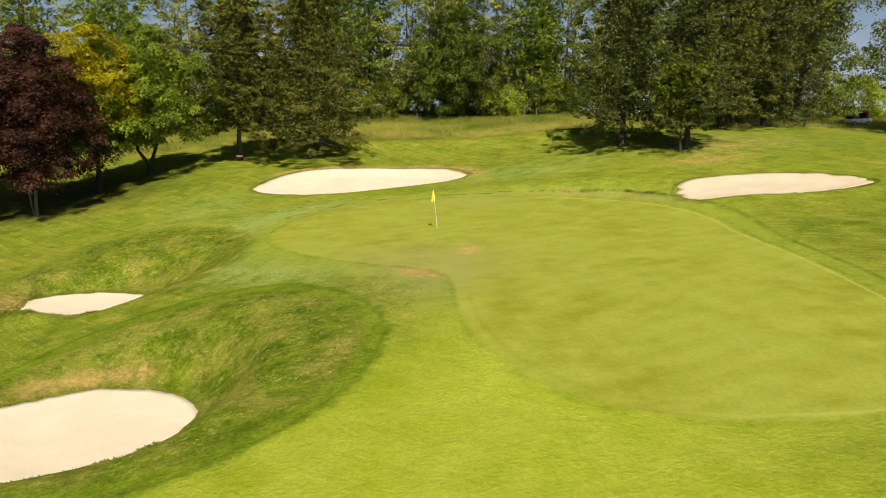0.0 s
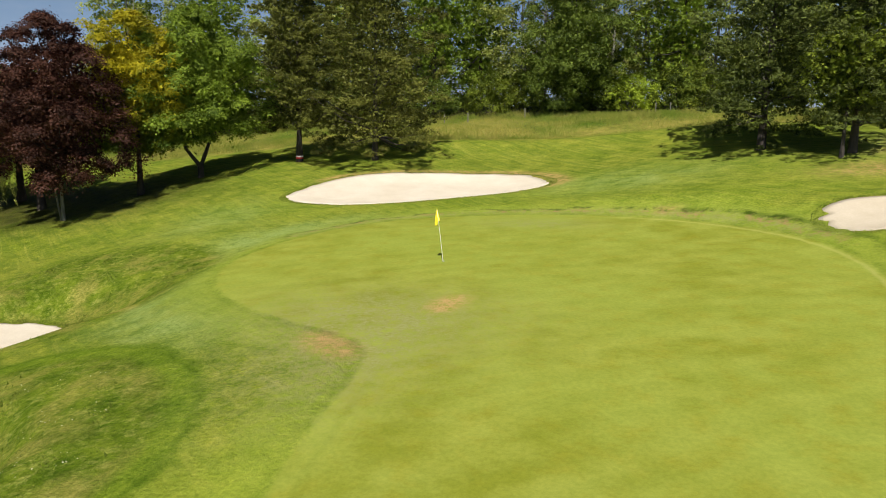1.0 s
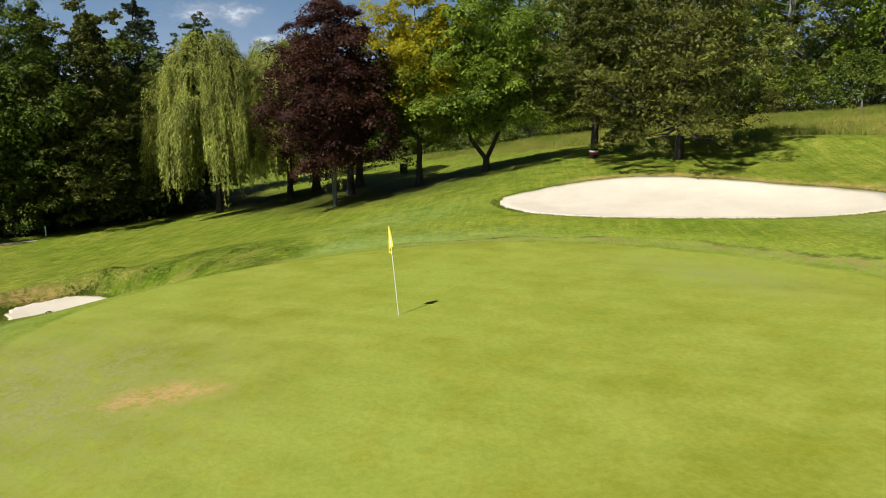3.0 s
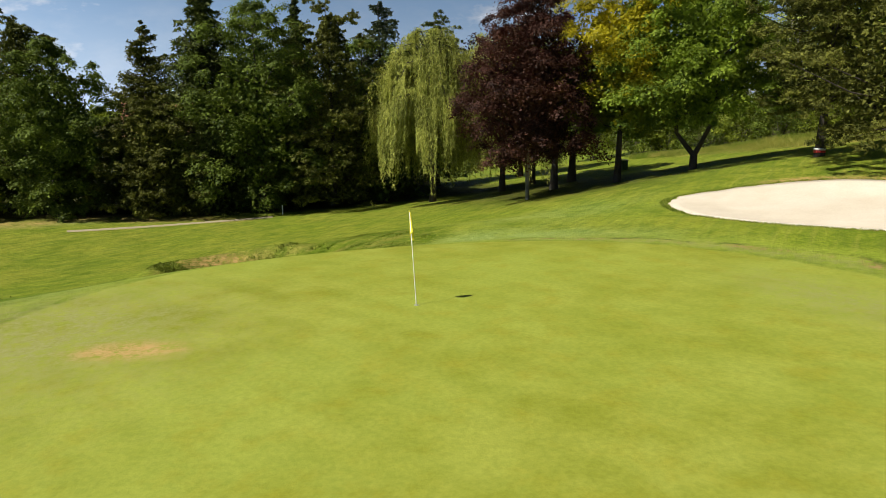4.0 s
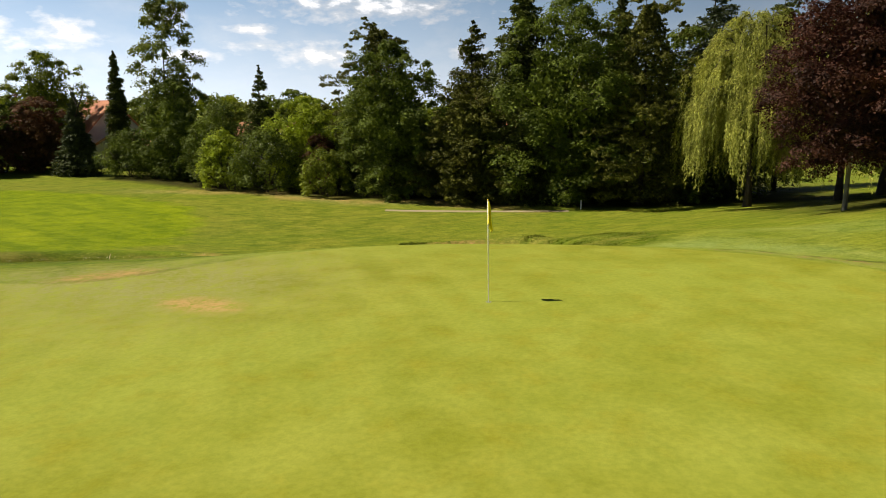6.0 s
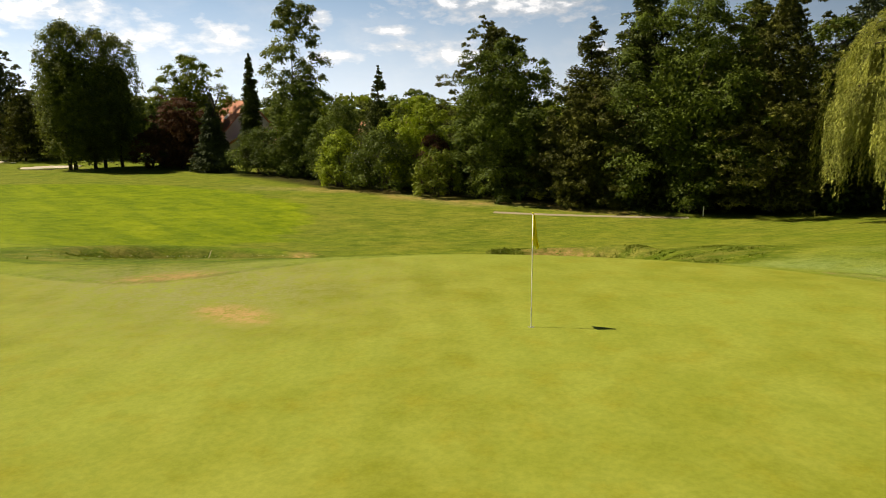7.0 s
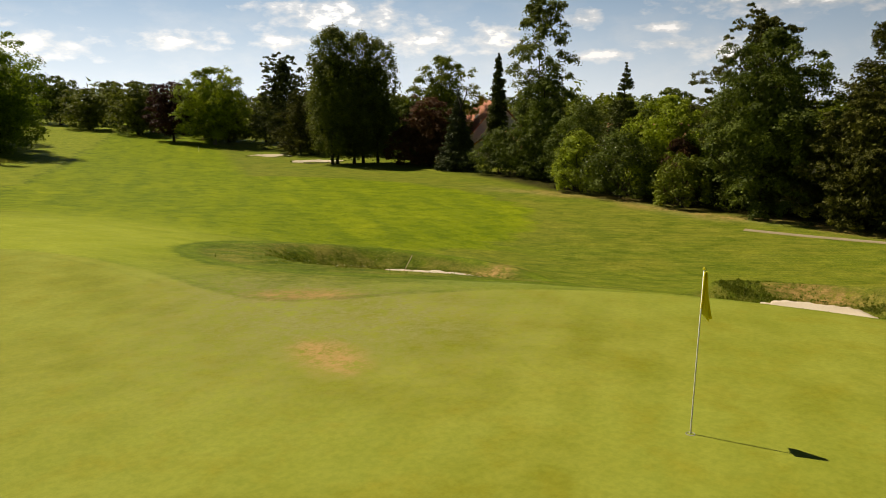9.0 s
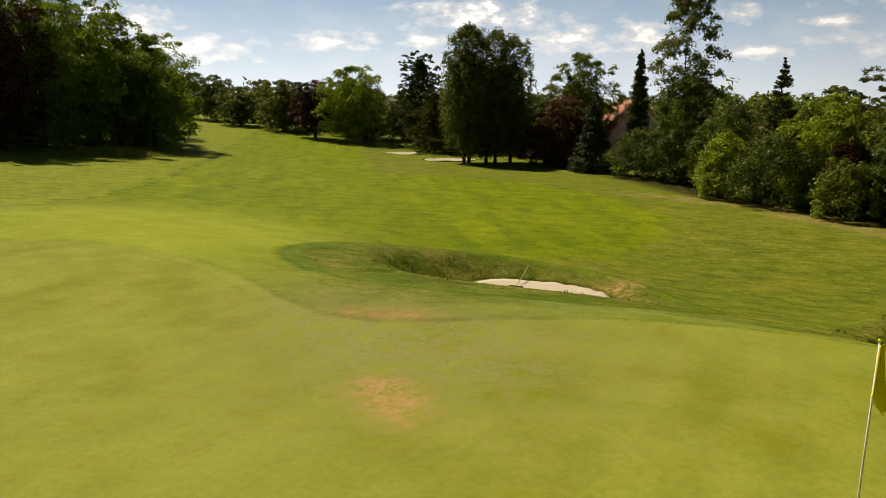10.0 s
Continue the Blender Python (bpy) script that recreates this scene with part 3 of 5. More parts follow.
def clump_leaves(cen, rad, per, size, aspect, rnd, squash=0.6, sprays=8, hang=0.25, loose=0.30, up=0.5):
    """Leaves on domed clumps: every clump is a handful of sprays, close on its upper side and thin below."""
    n = len(cen)
    d = rnd.randn(n, sprays, 3)
    d[:, :, 2] = np.where(rnd.rand(n, sprays) < 0.78, np.abs(d[:, :, 2]), d[:, :, 2])
    d /= np.linalg.norm(d, axis=2, keepdims=True)
    reach = 0.55 + 0.55 * rnd.rand(n, sprays)
    per = int(per)
    pick = rnd.randint(0, sprays, (n, per))
    row = np.arange(n)[:, None]
    q = d[row, pick] * reach[row, pick][:, :, None] + loose * rnd.randn(n, per, 3)
    lift = np.array([1, 1, squash])
    pos = cen[:, None, :] + q * lift * rad[:, None, None]
    pos[:, :, 2] -= hang * rad[:, None] * (q[:, :, 0] ** 2 + q[:, :, 1] ** 2)
    nor = q + np.array([0, 0, up]) + 0.42 * rnd.randn(n, per, 3)
    s = size * (0.55 + 0.9 * rnd.rand(n * per))
    return leaf_blades(pos.reshape(-1, 3), nor.reshape(-1, 3), s, aspect, rnd)


def tuft_leaves(cen, rad, per, size, aspect, rnd, squash=0.5, tufts=9):
    """Needles in round tufts on flat plates: the needles of a tuft stand out from its middle."""
    n = len(cen)
    d = rnd.randn(n, tufts, 3)
    d[:, :, 2] = np.abs(d[:, :, 2]) * 0.8 - 0.25
    d /= np.linalg.norm(d, axis=2, keepdims=True)
    mid = cen[:, None, :] + d * (0.45 + 0.6 * rnd.rand(n, tufts, 1)) * rad[:, None, None] * np.array([1, 1, squash])
    each = max(3, int(per / tufts))
    M = np.repeat(mid.reshape(-1, 3), each, 0)
    k = len(M)
    o = rnd.randn(k, 3)
    o[:, 2] = np.abs(o[:, 2]) * 0.9 - 0.15
    o /= np.linalg.norm(o, axis=1, keepdims=True)
    R = np.repeat(np.repeat(rad, tufts), each)[:, None]
    pos = M + o * R * 0.32 * (0.4 + 0.7 * rnd.rand(k, 1))
    nor = 0.8 * np.cross(o, rnd.randn(k, 3)) + 1.5 * o + np.array([0, 0, 0.5])
    return leaf_blades(pos, nor, size * (0.6 + 0.8 * rnd.rand(k)), aspect, rnd, o + 0.3 * rnd.randn(k, 3))


def limbs_to(lumps, trunk, rnd, count, r0, low):
    out = []
    pick = rnd.permutation(len(lumps))[:count]
    top = trunk[-1][0]
    H = top[2]
    for i in pick:
        p = lumps[i]
        zf = min(0.93, max(low, (p[2] - 0.35 * math.hypot(p[0], p[1])) / H))
        k = min(len(trunk) - 2, int(zf * (len(trunk) - 1)))
        f = zf * (len(trunk) - 1) - k
        a, b = Vector(trunk[k][0]), Vector(trunk[k + 1][0])
        s = a.lerp(b, f)
        rr = trunk[k][1] * 0.55 * r0
        m = s.lerp(Vector(p), 0.5) + Vector((0, 0, -0.06 * (Vector(p) - s).length))
        out.append([(s, rr), (s.lerp(m, 0.5), rr * 0.8), (m, rr * 0.55), (m.lerp(Vector(p), 0.6), rr * 0.3), (Vector(p), rr * 0.12)])
    return out


def broadleaf(name, x, y, h, r, clear, leaf, bark, label, seed, lumps=110, per=240, size=0.16, lump=0.24, trunk_r=None, lean=(0, 0), power=1.0, limbs=14, group="", low=0.3, flat=0.6, aspect=0.62, stems=1, skirt=0.0, fork=None, airy=0.0, wild=1.0, clump=0.17):
    """A leafy tree: trunk, limbs and a crown of domed clumps of leaves. power shapes the crown: above 1 is narrow at the top.
    airy thins the inside, wild roughens the outline."""
    rnd = np.random.RandomState(seed)
    root = thing(name, x, y, gz(x, y), label, "tree", group)
    total = lumps * per * 1.0
    half = (h - clear) / 2
    size = size * 0.64
    cr = clump * r ** 0.8 * 1.4
    count = int(max(26, 5.2 * r * (2 * half) / (math.pi * cr * cr) * (1.25 - 0.5 * airy)))
    k = np.arange(count)
    f = np.clip(2 * (k + 0.5) / count - 1 + 0.12 * rnd.randn(count), -0.98, 0.985)
    th = 2.39996 * k + 0.5 * rnd.randn(count)
    env = np.where(f > 0, np.clip(1 - np.abs(f) ** (2.6 - 0.5 * power), 0, 1) ** 0.55, np.clip(1 - np.abs(f) ** 4, 0.0, 1) ** 0.5)
    if skirt:  # broadest low down, drawn in towards the top
        up = (f + 1) / 2
        env = env * (1 - skirt) + skirt * np.clip(up / 0.10, 0, 1) ** 0.5 * np.clip(1 - up ** 1.5, 0.02, 1) ** 0.85
    env = env * (1 + wild * (0.10 * np.sin(3 * th + 2.2 * f + seed) + 0.09 * np.sin(6 * f + 2 * th + 1.7 * seed)))
    inner = rnd.rand(count) < 0.28
    deep = np.where(inner, 0.30 + 0.45 * rnd.rand(count), 0.84 + 0.20 * rnd.rand(count))
    rad = (r - 0.5 * cr) * env * deep
    lr = cr * (0.6 + 0.65 * rnd.rand(count)) * (1 - 0.28 * np.clip(f, 0, 1)) * (0.70 + 1.3 * lump)
    P = np.stack([np.cos(th) * rad, np.sin(th) * rad, clear + half + f * (half - 0.45 * cr) + 0.10 * half * wild * rnd.randn(count) * (np.abs(f) < 0.8)], 1)
    P[:, 2] = np.maximum(P[:, 2], clear + 0.3 * cr)
    P[:, 0] += lean[0] * P[:, 2]
    P[:, 1] += lean[1] * P[:, 2]
    tr = trunk_r or 0.022 * h
    trunk = trunk_line(h * 0.9, tr, lean, rnd)
    rows = [trunk[:5]]
    if fork:  # a short bole that parts into two leaning limbs
        fx, fy, fz = fork
        rows = [[((0, 0, -0.25), tr * 1.3), ((0, 0, 0.3), tr * 1.05), ((0, 0, fz), tr)]]
        for s, up in ((1.0, 0.9), (-0.8, 1.25)):
            rows.append([((0, 0, fz - 0.15), tr * 0.75), ((s * fx * 0.5, s * fy * 0.5, fz + 0.6 * up), tr * 0.66), ((s * fx, s * fy, fz + 1.4 * up), tr * 0.56), ((s * fx * 1.5, s * fy * 1.5, h * 0.5), tr * 0.3)])
    for j in range(stems - 1):
        off = (0.7 * math.cos(2.4 * j + seed), 0.7 * math.sin(2.4 * j + seed))
        rows.append([((off[0] * 0.25, off[1] * 0.25, -0.2), tr * 0.7), ((off[0] * 0.6, off[1] * 0.6, clear * 0.6), tr * 0.6), ((off[0] * 1.6, off[1] * 1.6, h * 0.45), tr * 0.35), ((off[0] * 2.2, off[1] * 2.2, h * 0.7), tr * 0.1)])
    tubes("trunk", rows, bark, root)
    bough_part([trunk[4:]] + limbs_to(P, trunk, rnd, limbs, 1.0, low), bark if airy else M_BARK, root)
    leaves = clump_leaves(P, lr, total / count, size, aspect, rnd, flat, hang=0.28 if flat < 1 else 0.6)
    if not airy:  # oversized leaves hidden inside the crown, added to block light and darken it
        m = int(total * 0.16)
        c = rnd.randn(m, 3)
        c *= (rnd.rand(m, 1) ** 0.4) / np.linalg.norm(c, axis=1, keepdims=True)
        c = c * [0.60 * r, 0.60 * r, 0.76 * half] + [0, 0, clear + 0.88 * half]
        c[:, 0] += lean[0] * c[:, 2]
        c[:, 1] += lean[1] * c[:, 2]
        leaves = np.concatenate([leaves, leaf_blades(c, rnd.randn(m, 3), np.full(m, size * 1.7), 0.8, rnd)])
    leaf_object("crown", leaves, leaf, root)
    return root


def pine(name, x, y, h, r, clear, leaf, label, seed, lumps=150, per=190, size=0.17, trunk_r=None, group="", round_top=True, lean=(0, 0), bark=None, low_bough=None, plate=0.165):
    """A pine: a straight trunk and spreading boughs that carry flat plates of needle tufts."""
    rnd = np.random.RandomState(seed)
    root = thing(name, x, y, gz(x, y), label, "tree", group)
    total = lumps * per * 1.0
    pr = plate * r ** 0.75 * 1.5
    count = int(6.4 * r * (h - clear) / (math.pi * pr * pr))
    k = np.arange(count)
    f = np.clip(0.95 * (k + 0.5) / count + 0.04 * rnd.randn(count), 0, 0.96)
    z = clear + (h - clear) * f
    th = 2.39996 * k + 0.9 * rnd.randn(count)
    env = np.clip(1 - f ** (2.4 if round_top else 1.25), 0.03, 1) ** (0.6 if round_top else 0.8) * (0.95 + 0.05 * np.sin(13 * f + seed))
    env = env * (0.66 + 0.34 * smooth(0, 0.15, f)) * (1 + 0.20 * np.sin(2 * th + 5 * f + seed))
    rad = r * env * np.where(rnd.rand(count) < 0.3, 0.25 + 0.45 * rnd.rand(count), 0.74 + 0.34 * rnd.rand(count))
    P = np.stack([np.cos(th) * rad + lean[0] * z, np.sin(th) * rad + lean[1] * z, z - 0.05 * rad + 0.5 * rnd.randn(count)], 1)
    lr = pr * (0.6 + 0.7 * rnd.rand(count)) * (1.08 - 0.50 * f)
    if low_bough:  # one long bough that sweeps down to the ground
        bx, by, bz = low_bough
        t = np.linspace(0.45, 1.0, 7)[:, None]
        extra = np.array([[bx, by, 0]]) * t + np.array([[0, 0, 1]]) * (clear + 1.2 + (bz - clear - 1.2) * t ** 1.6) + 0.25 * rnd.randn(7, 3)
        P, lr = np.concatenate([P, extra]), np.concatenate([lr, np.full(7, pr * 0.8)])
        count += 7
    trunk = trunk_line(h * 0.96, trunk_r or 0.0135 * h, lean, rnd)
    tubes("trunk", [trunk], bark or M_BARK, root)
    bough_part(limbs_to(P, trunk, rnd, 34, 0.7, 0.12), M_BARK, root)
    leaves = tuft_leaves(P, lr, 1.12 * total / count, size * 0.82, 0.27, rnd, 0.62)
    # broad blades hidden round the stem, added to block light and deepen the shade
    m = int(total * 0.20)
    q = rnd.rand(m)
    w = 0.52 * r * np.clip(1 - q ** 2, 0.05, 1) ** 0.6 * rnd.rand(m) ** 0.5
    t = 2 * math.pi * rnd.rand(m)
    c = np.stack([np.cos(t) * w, np.sin(t) * w, clear + (h - clear) * (0.04 + 0.88 * q)], 1)
    c[:, 0] += lean[0] * c[:, 2]
    c[:, 1] += lean[1] * c[:, 2]
    leaves = np.concatenate([leaves, leaf_blades(c, rnd.randn(m, 3), np.full(m, size * 1.1), 0.5, rnd)])
    leaf_object("crown", leaves, leaf, root)
    return root


def spruce(name, x, y, h, r, clear, leaf, label, seed, whorls=22, per=70, size=0.22, group="", droop=0.35, power=0.9):
    """A spruce or fir: tiers of drooping branches on a straight stem."""
    rnd = np.random.RandomState(seed)
    root = thing(name, x, y, gz(x, y), label, "tree", group)
    pts, dirs, limbs = [], [], []
    for k in range(whorls):
        f = k / (whorls - 1)
        z = clear + (h - clear) * f ** 0.92
        length = r * (1 - f) ** power * (0.85 + 0.3 * rnd.rand()) + 0.12
        for j in range(9 if f < 0.7 else 6):
            th = 2 * math.pi * (j + rnd.rand() * 0.6) / 9 + k * 1.3
            L = length * (0.7 + 0.45 * rnd.rand())
            n = int(per * (0.25 + L / r))
            q = rnd.rand(n) ** 0.7
            w = rnd.randn(n) * 0.30 * L * (1.1 - q * 0.8)
            dx, dy = math.cos(th), math.sin(th)
            zb = z + 0.45 * rnd.randn() * (h - clear) / whorls
            zz = zb - droop * L * q ** 1.5 + 0.10 * L * q ** 4 - np.abs(w) * 0.2 - 0.35 * rnd.rand(n) ** 2 * L
            pts.append(np.stack([dx * L * q - dy * w, dy * L * q + dx * w, zz], 1))
            dd = np.tile([dx, dy, -0.35], (n, 1)) + 0.5 * rnd.randn(n, 3)
            dirs.append(dd)
            limbs.append([((0, 0, zb), 0.03 + 0.01 * L), ((dx * L * 0.9, dy * L * 0.9, zb - droop * L * 0.8), 0.01)])
    P, D = np.concatenate(pts), np.concatenate(dirs)
    nor = np.array([0, 0, 1.0]) + 0.7 * rnd.randn(len(P), 3)
    tubes("trunk", [trunk_line(h, 0.016 * h + 0.05, (0, 0), rnd)], M_BARK, root, 7)
    bough_part(limbs, M_BARK, root, 4)
    leaf_object("crown", leaf_blades(P, nor, size * (0.6 + 0.8 * rnd.rand(len(P))), 0.36, rnd, D), leaf, root)
    return root


def willow(name, x, y, h, r, leaf, label, seed, boughs=60):
    """A weeping willow: arching boughs, and from each of them tresses of long thin twigs that hang close together."""
    rnd = np.random.RandomState(seed)
    root = thing(name, x, y, gz(x, y), label, "tree")
    trunk = trunk_line(h * 0.8, 0.27, (0.03, -0.02), rnd)
    cen, along, limbs = [], [], []
    for k in range(boughs):
        th = 2.39996 * k + 0.4 * rnd.randn()
        tier = ((k + 0.5) / boughs) ** 1.3
        reach = r * (0.35 + 0.65 * (1 - tier) ** 0.5) * (0.80 + 0.30 * rnd.rand())
        base = h * (0.30 + 0.45 * tier)
        crest = h * (0.56 + 0.42 * tier ** 0.8) * (0.92 + 0.10 * rnd.rand())
        dx, dy = math.cos(th), math.sin(th)

        def arch(t):
            return np.array([dx * reach * t, dy * reach * t, base + (crest - base) * (1 - (1 - min(t / 0.62, 1)) ** 2) - (crest - base) * 0.55 * max(0, (t - 0.62) / 0.38) ** 1.6])

        limbs.append([(Vector(arch(t)), 0.10 * (1.15 - t)) for t in (0.0, 0.25, 0.5, 0.75, 1.0)])
        m = 260
        t = 0.35 + 0.65 * rnd.rand(m)
        cen.append(np.array([arch(v) for v in t]) + rnd.randn(m, 3) * [0.22, 0.22, 0.14])
        along.append(np.tile([dx, dy, -0.3], (m, 1)) + 0.5 * rnd.randn(m, 3))
        for j in range(rnd.randint(5, 9)):
            p = arch(0.45 + 0.57 * rnd.rand() ** 0.7) + np.array([-dy, dx, 0]) * 0.45 * rnd.randn()
            full = min(p[2] - 0.6 - 1.4 * rnd.rand() ** 2, 2.0 + 6.0 * rnd.rand())
            if full < 0.8:
                continue
            for i in range(rnd.randint(6, 10)):
                length = full * (0.55 + 0.45 * rnd.rand())
                o = 0.20 * rnd.randn(2)
                n = int(length * 9.5)
                f = rnd.rand(n)
                pull = 1 - 0.45 * f
                sway = 0.07 * np.sin(f * 3 + i)
                bow = 0.35 * np.sqrt(f)
                cen.append(np.stack([p[0] + o[0] * pull + dx * bow + sway + 0.035 * rnd.randn(n), p[1] + o[1] * pull + dy * bow + 0.035 * rnd.randn(n), p[2] + 0.15 - length * f], 1))
                along.append(np.tile([0.25 * dx, 0.25 * dy, -1.0], (n, 1)) + 0.28 * rnd.randn(n, 3))
    P, A = np.concatenate(cen), np.concatenate(along)
    tubes("trunk", [trunk], M_BARK, root)
    bough_part(limbs, M_BARK, root)
    n = len(P)
    out = np.stack([P[:, 0], P[:, 1], np.full(n, 2.5)], 1) / r
    leaf_object("crown", leaf_blades(P, out + 0.6 * rnd.randn(n, 3), 0.135 * (0.6 + 0.7 * rnd.rand(n)), 0.19, rnd, A), leaf, root)
    return root


def bush(name, x, y, h, r, leaf, label, seed, lumps=26, per=300, size=0.105, group="", flat=0.75, category="bush", aspect=0.6):
    rnd = np.random.RandomState(seed)
    root = thing(name, x, y, gz(x, y), label, category, group)
    total = lumps * per * 0.72
    count = lumps + 14
    k = np.arange(count)
    f = (k + 0.5) / count
    th = 2.39996 * k + 0.5 * rnd.randn(count)
    env = np.clip(1 - f ** 2.6, 0.02, 1) ** 0.55 * (0.80 + 0.20 * smooth(0, 0.2, f)) * (1 + 0.14 * np.sin(3 * th + 4 * f + seed))
    q = 0.5 + 0.5 * rnd.rand(count) ** 0.4
    P = np.stack([np.cos(th) * q * r * 0.85 * env, np.sin(th) * q * r * 0.85 * env, h * (0.08 + 0.84 * f) * (0.94 + 0.12 * rnd.rand(count))], 1)
    lr = 0.30 * r ** 0.8 * (0.65 + 0.6 * rnd.rand(count))
    rows = [[((0, 0, -0.1), 0.05), (Vector(p) * 0.5, 0.03), (Vector(p), 0.012)] for p in P[::max(1, count // 8)]]
    for row in rows:
        tubes("stem", [row], M_BARK, root, 5)
    leaf_object("foliage", clump_leaves(P, lr, total / count, size, aspect, rnd, flat), leaf, root)
    return root


G_RANK = leaf_material("rank_grass", (0.050, 0.092, 0.008), (0.310, 0.325, 0.055), (0.28, 0.36, 0.03), spread=0.55)


def build_bunker(key, label):
    """A sheet of raked sand with a ragged, rounded edge that lies in its hollow."""
    cx, cy, a, b, turn, floor, wob, ph = BUNKERS[key]
    c, s = math.cos(radians(turn)), math.sin(radians(turn))
    rings, spokes = 16, 120
    verts, faces = [], []
    rnd = np.random.RandomState(len(key) * 7 + int(abs(cx)))
    rag = np.convolve(np.tile(rnd.randn(spokes), 3), [0.25, 0.5, 0.25], "same")[spokes:2 * spokes] * 0.05 / min(a, b) * 1.6
    for k in range(rings + 1):
        q = min(1.0, k / (rings - 1))
        for j in range(spokes):
            th = 2 * math.pi * j / spokes
            rr = q * (1 + wob * math.sin(3 * th + ph) + 0.6 * wob * math.sin(5 * th + 2.1 * ph)) * (1 + rag[j] * q)
            u, v = a * rr * math.cos(th), b * rr * math.sin(th)
            verts.append((cx + u * c - v * s, cy + u * s + v * c))
    V = np.array(verts)
    z = ground_z(V[:, 0], V[:, 1]) + 0.05
    z[rings * spokes:] -= 0.25
    co = [(float(x), float(y), float(h)) for (x, y), h in zip(V, z)]
    for k in range(rings):
        for j in range(spokes):
            n = (j + 1) % spokes
            faces.append((k * spokes + j, k * spokes + n, (k + 1) * spokes + n, (k + 1) * spokes + j)[::-1])
    ob = link_mesh("sand_bunker", co, [f[::-1] for f in faces], M_SAND_PINK if key == "east" else M_SAND, None, "", True)
    # the ragged turf that hangs over the sand
    n = int(420 * (a + b))
    th = rnd.rand(n) * 2 * math.pi
    rr = (1 + wob * np.sin(3 * th + ph) + 0.6 * wob * np.sin(5 * th + 2.1 * ph)) * (1.0 + (0.01 + 0.10 * rnd.rand(n)) * 2.5 / b)
    u, v = a * rr * np.cos(th), b * rr * np.sin(th)
    lip = leaf_object("grass_lip", blades(cx + u * c - v * s, cy + u * s + v * c, 0.08, 0.35, rnd, 0.7), G_RANK, ob, "ragged grass edge overhanging the sand")
    lip["kind"] = "stuff"
    return tagged(ob, label, "bunker", "greenside and fairway bunkers")


build_bunker("front", "oval pale sand bunker sunk below the green's shoulder")
build_bunker("side", "small narrow sand bunker under a steep grass bank")
build_bunker("back", "wide cream sand bunker sloping up to the pines")
build_bunker("east", "long pinkish sand bunker cut into a slope")
build_bunker("fairway_near", "distant pale fairway bunker beside the birches")
build_bunker("fairway_far", "distant flat sand bunker along the fairway")


# the grove beyond the side bunker
broadleaf("copper_beech", -30.4, 52.4, 13.8, 5.4, 2.3, L_COPPER, M_BARK_PALE, "dark purple copper beech with a slim forked pale trunk", 3, 210, 300, 0.115, 0.22, 0.12, power=2.0, limbs=18, stems=2, skirt=0.45)
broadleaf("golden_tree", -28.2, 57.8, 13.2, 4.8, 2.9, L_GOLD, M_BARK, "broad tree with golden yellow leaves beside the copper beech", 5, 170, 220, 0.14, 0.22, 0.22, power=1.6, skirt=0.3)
broadleaf("linden", -25.5, 61.6, 12.8, 5.9, 2.6, L_LINDEN, M_BARK, "spreading fresh green linden with a forked dark trunk", 8, 240, 220, 0.14, 0.21, 0.23, power=1.2, limbs=20, skirt=0.35, fork=(-0.55, -0.95, 1.0))
broadleaf("copper_tree", -36.0, 56.5, 10.0, 4.0, 3.6, L_COPPER, M_BARK, "dark tree with purple leaves behind the copper beech", 12, 80, 200, 0.16, 0.24, 0.30)
broadleaf("shade_tree", -46.3, 58.4, 12.0, 5.0, 4.6, L_DARK, M_BARK, "dark green tree standing in the shaded grove", 13, 90, 200, 0.17, 0.24, 0.36)
broadleaf("shade_tree", -41.4, 60.2, 11.0, 4.6, 4.2, L_DARK, M_BARK, "dark green tree with a bare lower trunk in the grove", 14, 90, 200, 0.17, 0.24, 0.34)
willow("weeping_willow", -44.8, 49.0, 14.6, 5.6, L_WILLOW, "tall weeping willow with long pale green hanging twigs", 2, 92)
willow("weeping_willow", -44.5, 55.1, 14.2, 5.4, L_WILLOW, "weeping willow behind, yellowish green and hanging", 4, 62)
PINE_TEXT = "dark Austrian pine with spreading needle plates on the knoll"
banded = pine("pine_tree", -18.7, 65.0, 17.0, 4.6, 2.5, L_PINE, "tall pine with a bare trunk banded red and white", 21, 240, 220, 0.13)
for z0, z1, tint in ((0.20, 0.34, (0.55, 0.03, 0.03)), (0.34, 0.46, (0.72, 0.70, 0.66))):
    r0 = 0.30
    tubes("tape_band", [[((0, 0, z0), r0 * 0.9), ((0, 0, z0 + 0.01), r0), ((0, 0, z1 - 0.01), r0), ((0, 0, z1), r0 * 0.9)]], plain_material("tape", tint, 0.6), banded, 14, "marking tape round the trunk")
pine("pine_tree", -12.4, 65.3, 16.5, 6.6, 1.3, L_PINE, "broad pine with low sweeping branches above the bunker", 22, 300, 220, 0.13, low_bough=(-3.4, -2.4, 0.6))
pine("pine_tree", 14.9, 61.2, 18.0, 4.8, 1.5, L_FIR, PINE_TEXT, 23, 180, 250, 0.135, low_bough=(-3.2, -1.0, 0.7))
pine("pine_tree", 19.2, 57.6, 15.5, 3.9, 1.6, L_FIR, PINE_TEXT, 24, 140, 250, 0.135)
broadleaf("young_maple", 18.4, 56.6, 8.0, 2.4, 2.8, L_OAK, M_BARK, "small light green tree grown into the pine", 25, 30, 200, 0.14, 0.28, 0.12)
pine("pine_tree", 25.6, 68.0, 20.0, 5.2, 0.6, L_PINE, "tall dense dark pine at the wood's edge", 26, 180)
pine("pine_tree", 31.0, 71.5, 20.0, 5.2, 0.4, L_FIR, "tall dense dark pine at the wood's edge", 27, 180)

